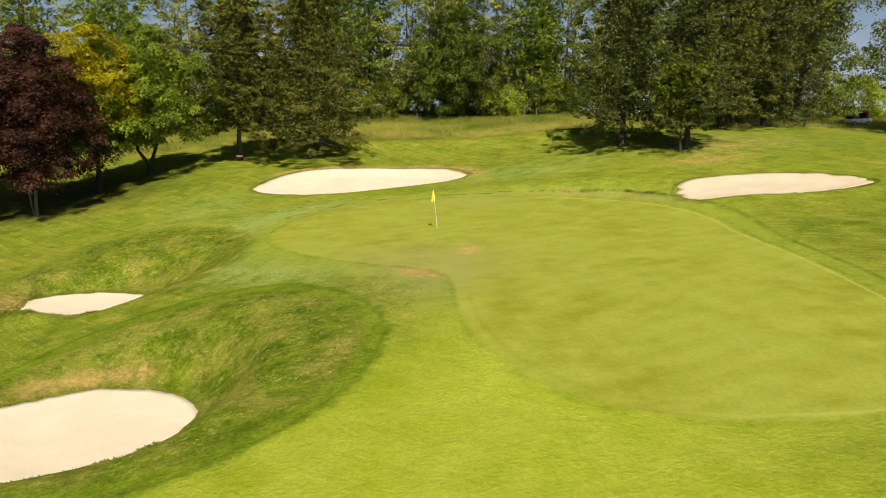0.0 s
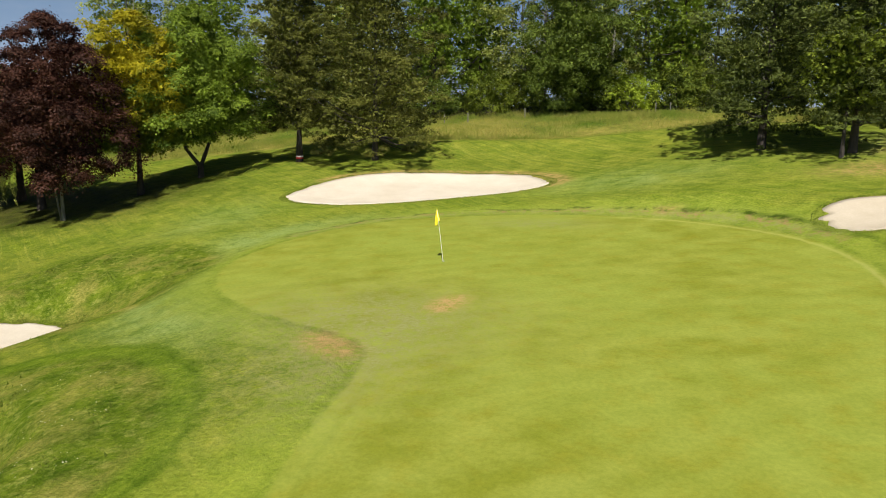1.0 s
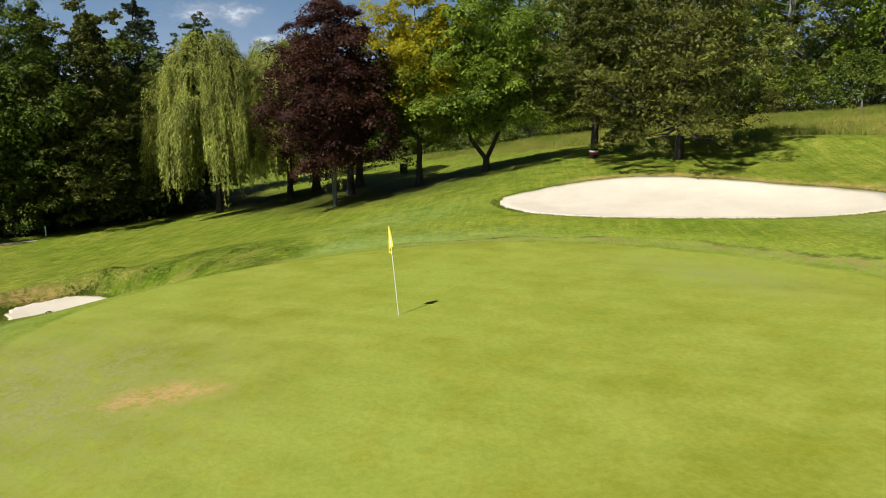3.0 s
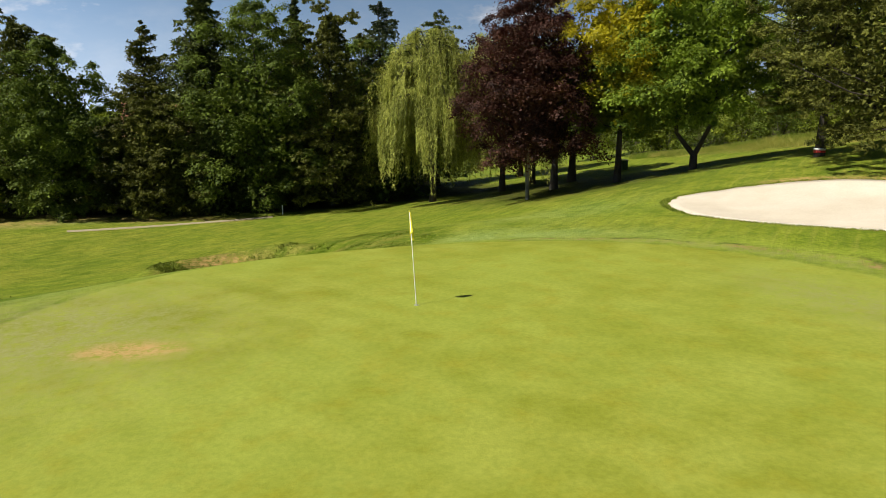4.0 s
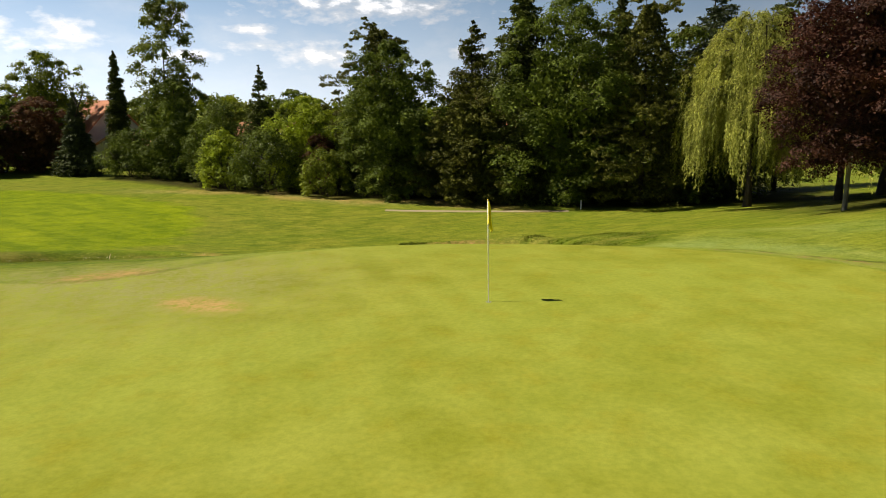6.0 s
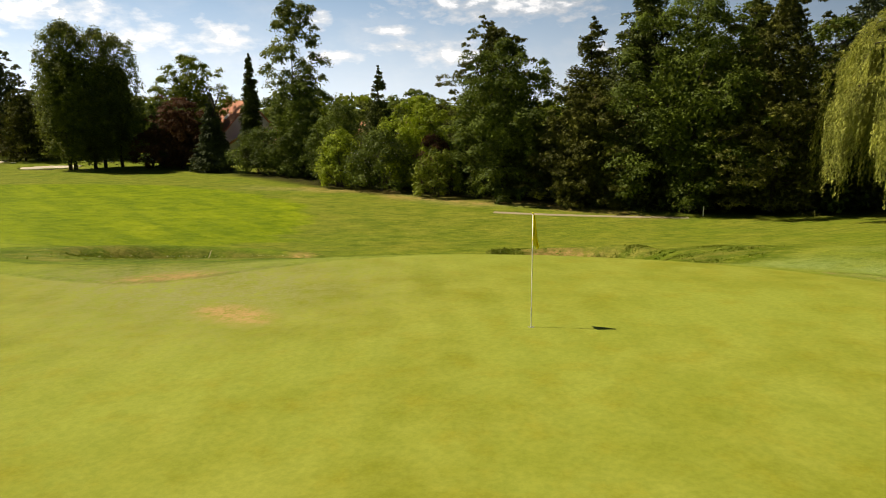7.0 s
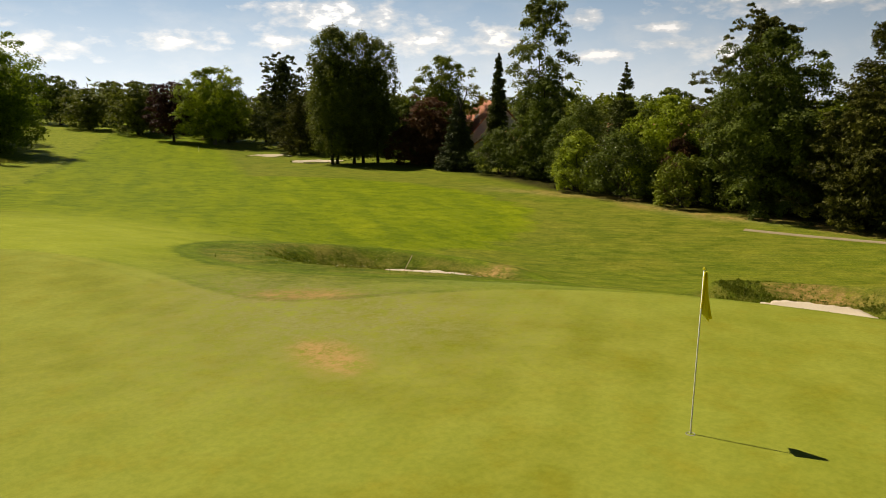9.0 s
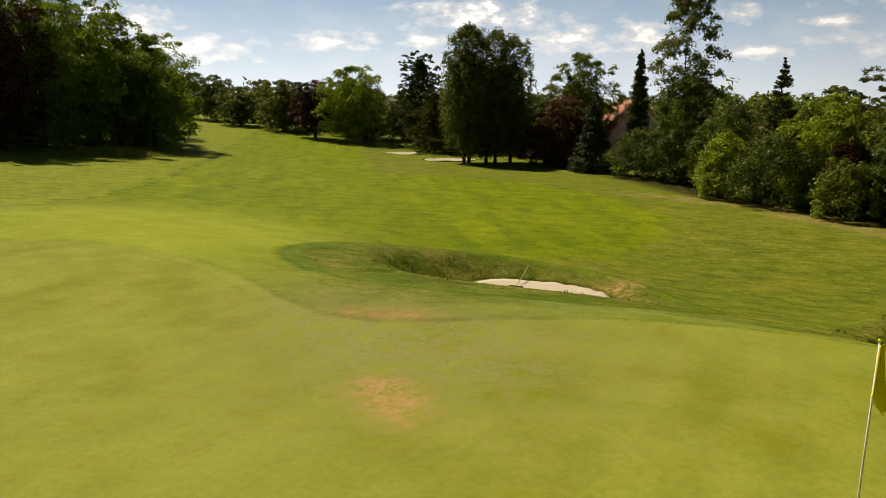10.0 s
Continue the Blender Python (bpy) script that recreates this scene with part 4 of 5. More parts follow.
# the woods at the back
first = broadleaf("aspen", -3.0, 95.0, 25.0, 5.0, 2.6, L_ASPEN, M_BARK_PALE, "tall airy aspen with a pale trunk at the back wood", 31, 105, 105, 0.24, 0.26, 0.22, power=1.6, limbs=24, group="aspens of the back wood", stems=2, airy=1.0)
second = broadleaf("aspen", 4.5, 97.0, 23.0, 5.2, 3.4, L_ASPEN, M_BARK_PALE, "tall airy aspen with a pale trunk at the back wood", 33, 105, 105, 0.24, 0.27, 0.20, power=1.3, limbs=24, group="aspens of the back wood", stems=3, airy=1.0)
third = broadleaf("aspen", -10.5, 96.5, 24.0, 5.0, 1.6, L_LINDEN, M_BARK, "tall mid green tree at the back wood", 35, 105, 105, 0.24, 0.26, 0.24, power=1.3, limbs=20, group="aspens of the back wood")
rnd = random.Random(7)
for k in range(32):
    px = -76 + 4.4 * k + rnd.uniform(-1.2, 1.2)
    py = 93.5 + rnd.uniform(-1.5, 3.0) + (6.0 if k % 2 else 0.0) - 0.0030 * (px + 8) ** 2 * (px < -8)
    if px > 42:
        continue
    if abs(px - 0.8) < 3 and py < 96 or min(abs(px + 3), abs(px - 4.5), abs(px + 10.5)) < 2.0:
        continue
    copy_thing((first, second, third)[(k * 7) % 3], pose(px, py, gz(px, py) - 0.1, 0, 0, rnd.uniform(0, 360)) @ Matrix.Diagonal((1, 1, rnd.uniform(0.85, 1.12) * (0.55 if px < -58 else 1.0), 1)))
broadleaf("maple", 0.9, 89.8, 13.5, 6.2, 0.2, L_DARK, M_BARK, "dense dark green maple reaching to the ground", 41, 170, 220, 0.17, 0.22, 0.30, power=1.0)
bush("bush", 6.8, 88.8, 3.8, 3.2, L_LIME, "rounded bright green shrub at the wood's edge", 43, 34, 240)
s1 = bush("bush", -8.0, 90.5, 4.6, 3.2, L_OAK, "green shrub under the back wood", 44, 34, 220, group="shrubs of the back wood")
s2 = bush("bush", -14.5, 90.0, 4.4, 3.4, L_DARK, "dark green shrub under the back wood", 45, 34, 220, group="shrubs of the back wood")
for k in range(24):
    px = -74 + 5.4 * k + rnd.uniform(-1, 1)
    if -18 < px < 8.5:
        continue
    py = 90.5 + rnd.uniform(-0.8, 1.5) - 0.0030 * (px + 8) ** 2 * (px < -8)
    copy_thing((s1, s2)[k % 2], pose(px, py, gz(px, py), 0, 0, 40 * k) @ Matrix.Diagonal((1, 1, rnd.uniform(0.8, 1.3), 1)))
for k, px in enumerate((11.5, 14.0, 3.5, -5.0)):
    copy_thing((s2, s1)[k % 2], pose(px, 91.8, gz(px, 91.8), 0, 0, 70 * k))
broadleaf("ivy_tree", 37.0, 78.0, 24.0, 6.4, 0.6, L_BIRCH, M_BARK, "tall leafy tree with bright glinting leaves at the wood's edge", 46, 200, 190, 0.18, 0.21, 0.3, lean=(0.08, 0), power=0.4)
bush("bush", 46.5, 84.0, 5.0, 4.0, L_LIME, "sunlit shrub on the bank behind the cart path", 47, 36, 220)
bush("bush", 53.0, 80.5, 4.0, 3.8, L_OAK, "shrub on the bank behind the cart path", 48, 36, 220)
broadleaf("roadside_tree", 57.0, 90.0, 14.0, 6.0, 1.0, L_DARK, M_BARK, "dark tree behind the cart path", 49, 70, 140, 0.24, 0.25)
broadleaf("roadside_tree", 43.0, 64.5, 15.0, 5.0, 2.2, L_DARK, M_BARK, "tall tree shading the cart track", 149, 70, 140, 0.22, 0.25)

# the belt of trees along the west edge
pine("pine_tree", -55.5, 14.6, 17.2, 5.2, 2.0, L_PINE, "tall ragged pine standing behind the tree belt", 51, 150)
broadleaf("hornbeam", -50.2, 18.2, 14.4, 5.4, 0.0, L_DARK, M_BARK, "broad green hornbeam with sunlit leaves to the ground", 52, 230, 190, 0.16, 0.20, power=2.4)
spruce("pine_tree", -53.6, 25.2, 15.8, 4.7, 0.8, L_PINE, "conical dark pine in the tree belt", 53, 26, 190, 0.16, droop=-0.10, power=0.62)
pine("pine_tree", -48.6, 26.0, 10.2, 5.0, 0.3, L_PINE, "low spreading pine with drooping boughs", 54, 160)
spruce("fir", -52.0, 30.4, 19.2, 6.8, 0.3, L_FIR, "tall dense dark fir in the tree belt", 55, 30, 210, 0.22, droop=0.22, power=0.75)
broadleaf("field_maple", -49.4, 34.8, 17.8, 6.6, 0.2, L_DARK, M_BARK, "dense dark green tree in the tree belt", 56, 230, 190, 0.16, 0.20, power=2.0)
spruce("fir", -58.2, 38.4, 19.6, 4.8, 1.0, L_FIR, "tall fir with a pointed tiered tip", 57, 30, 170)
pine("pine_tree", -50.0, 41.0, 17.8, 6.2, 0.3, L_PINE, "dark pine beside the willow", 58, 180)
spruce("cedar", -59.0, 46.8, 18.8, 6.4, 1.0, L_BLUE, "blue-green cedar towering behind the willow", 59, 22, 150, droop=0.12, power=0.6)
pine("pine_tree", -61.0, 53.0, 18.0, 5.4, 1.0, L_FIR, "dark conifer behind the willows", 60, 150)
broadleaf("linden", -60.0, 62.0, 15.0, 5.5, 1.0, L_OAK, M_BARK, "green tree behind the willows", 160, 120, 190, 0.19, 0.24)
broadleaf("lime_bush", -52.6, 8.0, 9.4, 4.2, 0.0, L_LIME, M_BARK, "bright lime green tree in the tree belt", 61, 120, 200, 0.15, 0.24, power=0.8)
broadleaf("shade_tree", -57.2, 34.6, 17.2, 6.4, 1.0, L_DARK, M_BARK, "broad dark tree in the second row of the belt", 157, 120, 190, 0.19, 0.22, power=1.6)
broadleaf("shade_tree", -56.0, 44.6, 15.4, 6.0, 1.0, L_DARK, M_BARK, "broad dark tree behind the pine beside the willow", 158, 110, 190, 0.19, 0.22, power=1.4)
bush("purple_bush", -50.6, 10.6, 6.0, 1.9, L_PLUM, "dark red leaved shrub in the tree belt", 62)
bush("bush", -47.4, 12.6, 4.4, 2.4, L_OAK, "low sunlit shrub at the foot of the belt", 63, 34, 240)
bush("bush", -49.0, 5.6, 6.2, 3.6, L_DARK, "green shrub with pale flower heads", 64, 50, 240)
bush("bush", -49.6, 0.4, 6.0, 2.8, L_LIME, "yellow-green shrub with upright shoots", 65, 40, 240)
bush("bush", -52.4, -3.2, 7.0, 3.2, L_DARK, "dark green shrub in the tree belt", 66, 44, 240)
spruce("spruce", -54.0, 2.3, 12.0, 3.3, 0.5, L_FIR, "young spruce with a spiky leader", 67, 17, 150, 0.15, droop=-0.12, power=0.85)
bush("clipped_laurel", -56.0, -4.0, 9.0, 3.4, L_DARK, "tall dark laurel hedge shrub", 68, 60, 260, flat=0.9)
broadleaf("poplar", -60.0, -13.5, 20.8, 3.7, 6.0, L_BIRCH, M_BARK, "tall sparse poplar with open airy crown", 69, 90, 190, 0.22, 0.26, 0.16, power=0.5, airy=1.0, clump=0.20, flat=0.8, limbs=26)
broadleaf("ash_tree", -57.5, -10.6, 11.5, 4.4, 0.0, L_DARK, M_BARK, "rounded green tree below the poplar", 70, 130, 200, 0.17, 0.24)
bush("bush", -57.0, -17.0, 5.6, 3.6, L_DARK, "green shrub at the end of the belt", 71, 44, 240)
spruce("cypress", -65.5, -25.4, 14.8, 1.7, 0.2, L_FIR, "slender dark columnar cypress beside the house", 72, 40, 110, 0.16, droop=0.3, power=0.5)
dead = spruce("spruce", -56.8, -24.2, 9.6, 2.9, 0.1, L_BLUE, "grey-green spruce with a dead leaning branch", 73, 22, 130)
tubes("dead_branch", [[((0, 0, 6.5), 0.12), ((0.4, 1.0, 8.0), 0.09), ((0.5, 2.0, 9.6), 0.05), ((0.8, 2.4, 10.6), 0.02)], [((0.4, 1.0, 8.0), 0.06), ((0.3, 0.2, 9.4), 0.02)]], M_BARK, dead, 6, "bare reddish dead branch")
broadleaf("plum_tree", -58.5, -31.5, 9.4, 4.2, 0.2, L_PLUM, M_BARK, "reddish plum tree beside the spruce", 74, 100, 190, 0.16, 0.25)
broadleaf("oak", -70.7, -42.2, 16.0, 5.8, 0.6, L_OAK, M_BARK, "round-headed green oak behind the plum tree", 75, 160, 190, 0.2, 0.22)
bush("purple_bush", -57.5, -36.0, 5.4, 2.8, L_PLUM, "red leaved shrub under the trees", 76)
broadleaf("oak", -62.0, -37.8, 9.0, 4.4, 0.0, L_DARK, M_BARK, "dark green tree behind the birches", 176, 110, 190, 0.19, 0.25)

# birches and the trees along the fairway
BIRCH = "tall birch with drooping boughs in a tight clump"
b0 = broadleaf("birch", -49.4, -41.7, 18.0, 3.3, 1.6, L_BIRCH, M_BARK, BIRCH, 81, 130, 135, 0.20, 0.26, 0.2, power=-1.6, group="clump of birches", flat=1.6)
for k, (px, py) in enumerate(((-50.6, -42.3), (-52.8, -41.3), (-55.0, -42.1), (-57.2, -41.5))):
    copy_thing(b0, pose(px, py, gz(px, py), 0, 0, 77 * (k + 1)) @ Matrix.Diagonal((1, 1, (1.02, 0.66, 1.0, 0.96)[k], 1)))
broadleaf("lime_tree", -52.5, -84.5, 14.0, 7.0, 1.2, L_LIME, M_BARK_PALE, "light green spreading tree beside the fairway", 84, 150, 180, 0.22, 0.22)
pine("pine_tree", -61.0, -74.0, 17.0, 6.2, 0.4, L_FIR, "dark pine beside the fairway", 85, 150, 150, 0.26)
pine("pine_tree", -57.5, -63.0, 10.5, 5.4, 0.2, L_PINE, "low dark pine behind the bunkers", 86, 120, 150, 0.24)
broadleaf("copper_tree", -47.5, -91.0, 11.0, 4.8, 1.2, L_COPPER, M_BARK, "copper leaved tree along the far fairway", 87, 90, 150, 0.22, 0.24)
f1 = broadleaf("fairway_tree", -46.5, -106.0, 10.6, 5.4, 0.2, L_BIRCH, M_BARK, "green tree along the far fairway", 88, 54, 105, 0.37, 0.25, group="trees along the far fairway")
f2 = broadleaf("fairway_tree", -58.0, -98.0, 12.0, 5.8, 0.6, L_DARK, M_BARK, "dark tree along the far fairway", 89, 54, 105, 0.37, 0.25, group="trees along the far fairway")
for k, (px, py) in enumerate(((-41.0, -118.0), (-52.0, -112.0), (-66.0, -90.0), (-72.0, -76.0), (-76.0, -62.0), (-62.0, -112.0), (-84.0, -52.0), (-40.0, -134.0), (-50.0, -130.0), (-66.0, -66.0), (-58.0, -90.0), (-68.0, -54.0), (-30.0, -140.0), (-36.0, -146.0), (-24.0, -136.0), (-84.0, -36.0), (-88.0, -22.0), (-80.0, -8.0), (-74.0, 8.0))):
    copy_thing((f1, f2)[k % 2], pose(px, py, gz(px, py), 0, 0, 50 * k) @ Matrix.Diagonal((1, 1, 0.80 + 0.05 * (k % 5), 1)))
# the wood on the fairway's other side
w1 = broadleaf("woodland_tree", -12.6, -60.5, 14.6, 6.8, 0.0, L_WOOD, M_BARK, "large leafy tree at the fairway's shaded side", 91, 150, 150, 0.21, 0.2, group="wood beside the fairway")
w2 = broadleaf("woodland_tree", -4.5, -57.0, 18.5, 6.8, 0.0, L_WOOD, M_BARK, "large dark leafy tree at the fairway's shaded side", 92, 150, 150, 0.21, 0.2, group="wood beside the fairway")
for k, (px, py, tree, tall) in enumerate(((-12.5, -71.0, w1, 0.9), (-2.0, -70.0, w2, 0.95), (3.5, -56.0, w1, 1.4), (-15.0, -82.0, w1, 0.9), (-7.0, -88.0, w2, 0.85), (9.0, -66.0, w2, 1.15), (-17.0, -98.0, w1, 0.95), (1.0, -52.0, w2, 1.0), (-8.6, -63.0, w1, 1.16))):
    copy_thing(tree, pose(px, py, gz(px, py), 0, 0, 65 * k + 20) @ Matrix.Diagonal((1, 1, tall, 1)))
broadleaf("copper_beech", 5.0, -45.5, 17.0, 5.0, 0.0, L_COPPER, M_BARK, "dark copper beech shading the fairway's edge", 93, 140, 190, 0.19, 0.22)


def undergrowth():
    """Dense shade-loving shrubs that fill the belt behind its first trees."""
    rnd = np.random.RandomState(15)
    n = 620
    y = -18 + 68 * rnd.rand(n)
    x = -53.5 - 5.5 * rnd.rand(n) - 4.0 * (y < -6) + 3.5 * (y > 44)
    z = ground_z(x, y) + 0.3 + (5.0 + 1.5 * np.sin(0.4 * y)) * rnd.rand(n)
    ob = leaf_object("undergrowth", lump_leaves(np.stack([x, y, z], 1), 1.5 + 0.6 * rnd.rand(n), 80, 0.20, 0.6, rnd, 0.9), L_DARK, None)
    return tagged(ob, "dense dark undergrowth filling the tree belt", "undergrowth", kind="stuff")


undergrowth()


def thicket():
    """The close-grown inside of the back wood, young stems and leaves behind its first row."""
    rnd = np.random.RandomState(16)
    n = 700
    x = -60 + 102 * rnd.rand(n)
    y = 103.5 + 5 * rnd.rand(n) - 0.0030 * (x + 8) ** 2 * (x < -8)
    z = ground_z(x, y) + 0.5 + (9.0 + 2.5 * np.sin(0.3 * x)) * rnd.rand(n)
    ob = leaf_object("thicket", lump_leaves(np.stack([x, y, z], 1), 2.2 + 0.8 * rnd.rand(n), 100, 0.22, 0.6, rnd, 0.9), L_ASPEN, None)
    return tagged(ob, "close-grown green inside of the back wood", "thicket", kind="stuff")


thicket()


def far_woods():
    """Distant woods all round, one uneven belt of foliage."""
    rnd = np.random.RandomState(5)
    th = rnd.rand(1500) * 2 * math.pi
    d = 190 + 90 * rnd.rand(1500)
    P = np.stack([d * np.cos(th) - 10, d * np.sin(th) - 10, 0 * d], 1)
    P[:, 2] = ground_z(P[:, 0], P[:, 1]) + 1 + (4.5 + 2 * np.sin(9 * th) + 1.5 * np.sin(23 * th)) * rnd.rand(1500)
    ob = leaf_object("far_woods", lump_leaves(P, 3.2 + 2.0 * rnd.rand(1500), 45, 0.85, 0.7, rnd, 0.85), L_OAK, None)
    return tagged(ob, "distant belt of mixed green woods", "woods", kind="stuff")


far_woods()


# ---- flag, cup ----
M_POLE = plain_material("pole_enamel", (0.78, 0.77, 0.72), 0.35, 0.0, 0.06, 20)
M_FLAG = plain_material("yellow_nylon", (0.80, 0.68, 0.03), 0.6, 0.0, 0.12, 6)
M_DARKHOLE = plain_material("cup_liner", (0.25, 0.25, 0.24), 0.6)


def flag():
    x, y = -0.24, 39.10
    root = thing("golf_flag", x, y, gz(x, y), "yellow flag hanging limp on a slightly leaning white pole", "golf flag")
    lean = Vector((-0.24, -0.10, 2.13))
    tubes("pole", [[(Vector((0, 0, -0.12)), 0.011), (lean * 0.5, 0.010), (lean, 0.008)]], M_POLE, root, 10)
    knob = bmesh.new()
    bmesh.ops.create_uvsphere(knob, u_segments=10, v_segments=6, radius=0.018, matrix=Matrix.Translation(lean))
    part("knob", knob, M_FLAG, root)
    # cloth: hangs limp, its fly fallen in folds against the pole
    verts, faces = [], []
    nu, nv = 16, 18
    side, cross = Vector((-0.93, 0.36, 0)), Vector((0.36, 0.93, 0))
    for i in range(nu + 1):
        for j in range(nv + 1):
            u, v = i / nu, j / nv
            p = lean * (0.985 - 0.20 * v)
            spread = (0.23 * u - 0.05) * (0.25 + 0.75 * v)
            fold = 0.045 * math.sin(11 * u + 1.5 * v) * (0.4 + 0.6 * v)
            drop = v * (0.02 + 0.24 * smooth(0.0, 0.75, u) - 0.06 * u * u)
            verts.append(p + side * spread + cross * (0.014 + fold) + Vector((0, 0, -drop)))
    for i in range(nu):
        for j in range(nv):
            a = i * (nv + 1) + j
            faces.append((a, a + 1, a + nv + 2, a + nv + 1))
    cloth = link_mesh("cloth", verts, faces, M_FLAG, root, "yellow nylon cloth in folds", True)
    mod = cloth.modifiers.new("thickness", "SOLIDIFY")
    mod.thickness = 0.003
    # cup: a white ring round the hole
    ring, rf = [], []
    seg = 28
    for r, z in ((0.062, 0.004), (0.054, 0.010), (0.054, -0.02), (0.010, -0.02)):
        for k in range(seg):
            t = 2 * math.pi * k / seg
            ring.append((r * math.cos(t), r * math.sin(t), z))
    for k in range(3):
        for j in range(seg):
            n = (j + 1) % seg
            rf.append((k * seg + j, k * seg + n, (k + 1) * seg + n, (k + 1) * seg + j))
    cup = link_mesh("golf_cup", ring, rf, M_DARKHOLE, None, "", True)
    cup.matrix_basis = pose(x, y, gz(x, y))
    tagged(cup, "round cup liner set into the putting green", "golf cup")


flag()


# ---- cart path ----
M_PATH = plain_material("pale_path", (0.34, 0.27, 0.17), 0.9, 0.0, 0.25, 3.0, 0.01)


def strip(name, pts, width, thick, material, label):
    """A paved strip that follows the ground along a smooth line."""
    line = []
    for k in range(len(pts) - 1):
        p0, p1, p2, p3 = (Vector(pts[min(max(k + d, 0), len(pts) - 1)]) for d in (-1, 0, 1, 2))
        for j in range(8):
            t = j / 8
            line.append(0.5 * (2 * p1 + (p2 - p0) * t + (2 * p0 - 5 * p1 + 4 * p2 - p3) * t * t + (3 * p1 - p0 - 3 * p2 + p3) * t ** 3))
    verts, faces = [], []
    for k, p in enumerate(line):
        d = (line[min(k + 1, len(line) - 1)] - line[max(k - 1, 0)]).normalized()
        s = Vector((-d.y, d.x))
        for w, up in ((-0.5, -0.2), (-0.5, thick), (-0.2, thick + 0.02), (0.2, thick + 0.02), (0.5, thick), (0.5, -0.2)):
            q = p + s * w * width
            verts.append((q.x, q.y, gz(q.x, q.y) + up))
    for k in range(len(line) - 1):
        for j in range(5):
            a = k * 6 + j
            faces.append((a, a + 6, a + 7, a + 1))
    return tagged(link_mesh(name, verts, faces, material, None, "", True), label, "path", kind="structure")


strip("cart_path", [(-41.2, 21.0), (-42.2, 25.0), (-43.6, 30.0), (-45.0, 36.0)], 0.75, 0.03, M_PATH, "pale gravel cart path along the tree belt")


# ---- long grass ----
G_HAY = leaf_material("meadow_grass", (0.110, 0.210, 0.014), (0.500, 0.420, 0.110), (0.42, 0.44, 0.07), spread=0.22, thin=0.45)


M_CLOVER = plain_material("clover_pale", (0.40, 0.40, 0.22), 0.8, 0.0, 0.15, 9.0)


def long_grass():
    rnd = np.random.RandomState(77)
    x = -62 + 124 * rnd.rand(95000)
    y = tall_edge(x) + 0.5 * np.sin(0.9 * x) + 0.3 * np.sin(2.3 * x) + (17.5 - 0.0030 * (x + 8) ** 2 * (x < -8)) * rnd.rand(95000) ** 0.9
    keep = (y < 91) & (np.hypot(x - 27, y - 70) > 4)
    x, y = x[keep], y[keep]
    ob = leaf_object("meadow_grass", blades(x, y, 0.72 * (0.7 + 0.4 * np.sin(0.25 * x) * np.sin(0.4 * y)), 0.055, rnd, 0.75), G_HAY, None)
    tagged(ob, "tall seeding meadow grass, green to straw yellow", "long grass", kind="stuff")
    # a patch of uncut grass at the foot of the fairway wood
    x, y = -6.5 + 2.6 * rnd.randn(5000), -47.5 + 1.3 * rnd.randn(5000)
    ob = leaf_object("uncut_grass", blades(x, y, 0.8 * np.exp(-((x + 6.5) / 5) ** 2), 0.13, rnd, 0.5), G_HAY, None)
    tagged(ob, "patch of tall uncut grass at the wood's foot", "long grass", kind="stuff")
    # rank tufts on the bunker banks, longest on the far faces
    x, y = -30 + 30 * rnd.rand(160000), 8 + 40 * rnd.rand(160000)
    x = np.concatenate([x, -25 + 10 * rnd.rand(45000), -19 + 12 * rnd.rand(30000)])
    y = np.concatenate([y, 27 + 10 * rnd.rand(45000), 12 + 8 * rnd.rand(30000)])
    d1, d2 = bunker_d("front", x, y), bunker_d("side", x, y)
    e1, e2 = bank_d(x, y)
    p = np.maximum(1 - smooth(0.40, 0.85, e1), 1 - smooth(0.70, 0.98, e2)) * (d1 > 1.03) * (d2 > 1.04)
    clump = np.sin(1.7 * x + 0.9 * y) + np.sin(2.6 * y - 1.1 * x + 1.0) + np.sin(4.1 * x + 3.3 * y + 2.0)
    p = p * (0.25 + 0.75 * smooth(-0.6, 1.0, clump))
    soil = (np.abs(d1 - 1.18) < 0.14) & (y > 22.6) & (x < -10.4) | (np.hypot((x + 21.0) / 1.2, (y - 33.0) / 1.8) < 1)
    keep = (rnd.rand(len(x)) < p) & (green_d(x, y) > 1.10) & ~(soil & (rnd.rand(len(x)) < 0.85))
    x, y, d1, d2 = x[keep], y[keep], d1[keep], d2[keep]
    far_face = np.maximum(smooth(1.6, 1.3, d1) * smooth(14.6, 13.0, y + 0.5 * x), smooth(2.0, 1.6, d2) * (y + 1.1 * x < 14.0))
    ob = leaf_object("rank_grass", blades(x, y, (0.048 + 0.055 * far_face + 0.05 * smooth(0.8, 1.8, clump[keep])) * (0.6 + 0.8 * rnd.rand(len(x)) ** 2), 0.42, rnd, 0.9), G_RANK, None)
    tagged(ob, "rank clover and grass tufts on the bunker banks", "rough grass", kind="stuff")

    # clover in flower on the bank of the front bunker
    x, y = -16 + 14 * rnd.rand(1500), 13 + 14 * rnd.rand(1500)
    e1 = bank_d(x, y)[0]
    drift = np.sin(1.1 * x + 0.6 * y) + np.sin(2.2 * y - 0.7 * x)
    keep = (e1 < 0.85) & (bunker_d("front", x, y) > 1.15) & (drift > 0.5)
    x, y = x[keep], y[keep]
    cen = np.stack([x, y, ground_z(x, y) + 0.09], 1)
    ob = leaf_object("clover_flowers", leaf_blades(cen, rnd.randn(len(x), 3) + [0, -0.4, 1.5], 0.014 + 0.010 * rnd.rand(len(x)), 0.9, rnd), M_CLOVER, None)
    tagged(ob, "small pale clover flowers on the bunker bank", "flowers", kind="stuff")


long_grass()


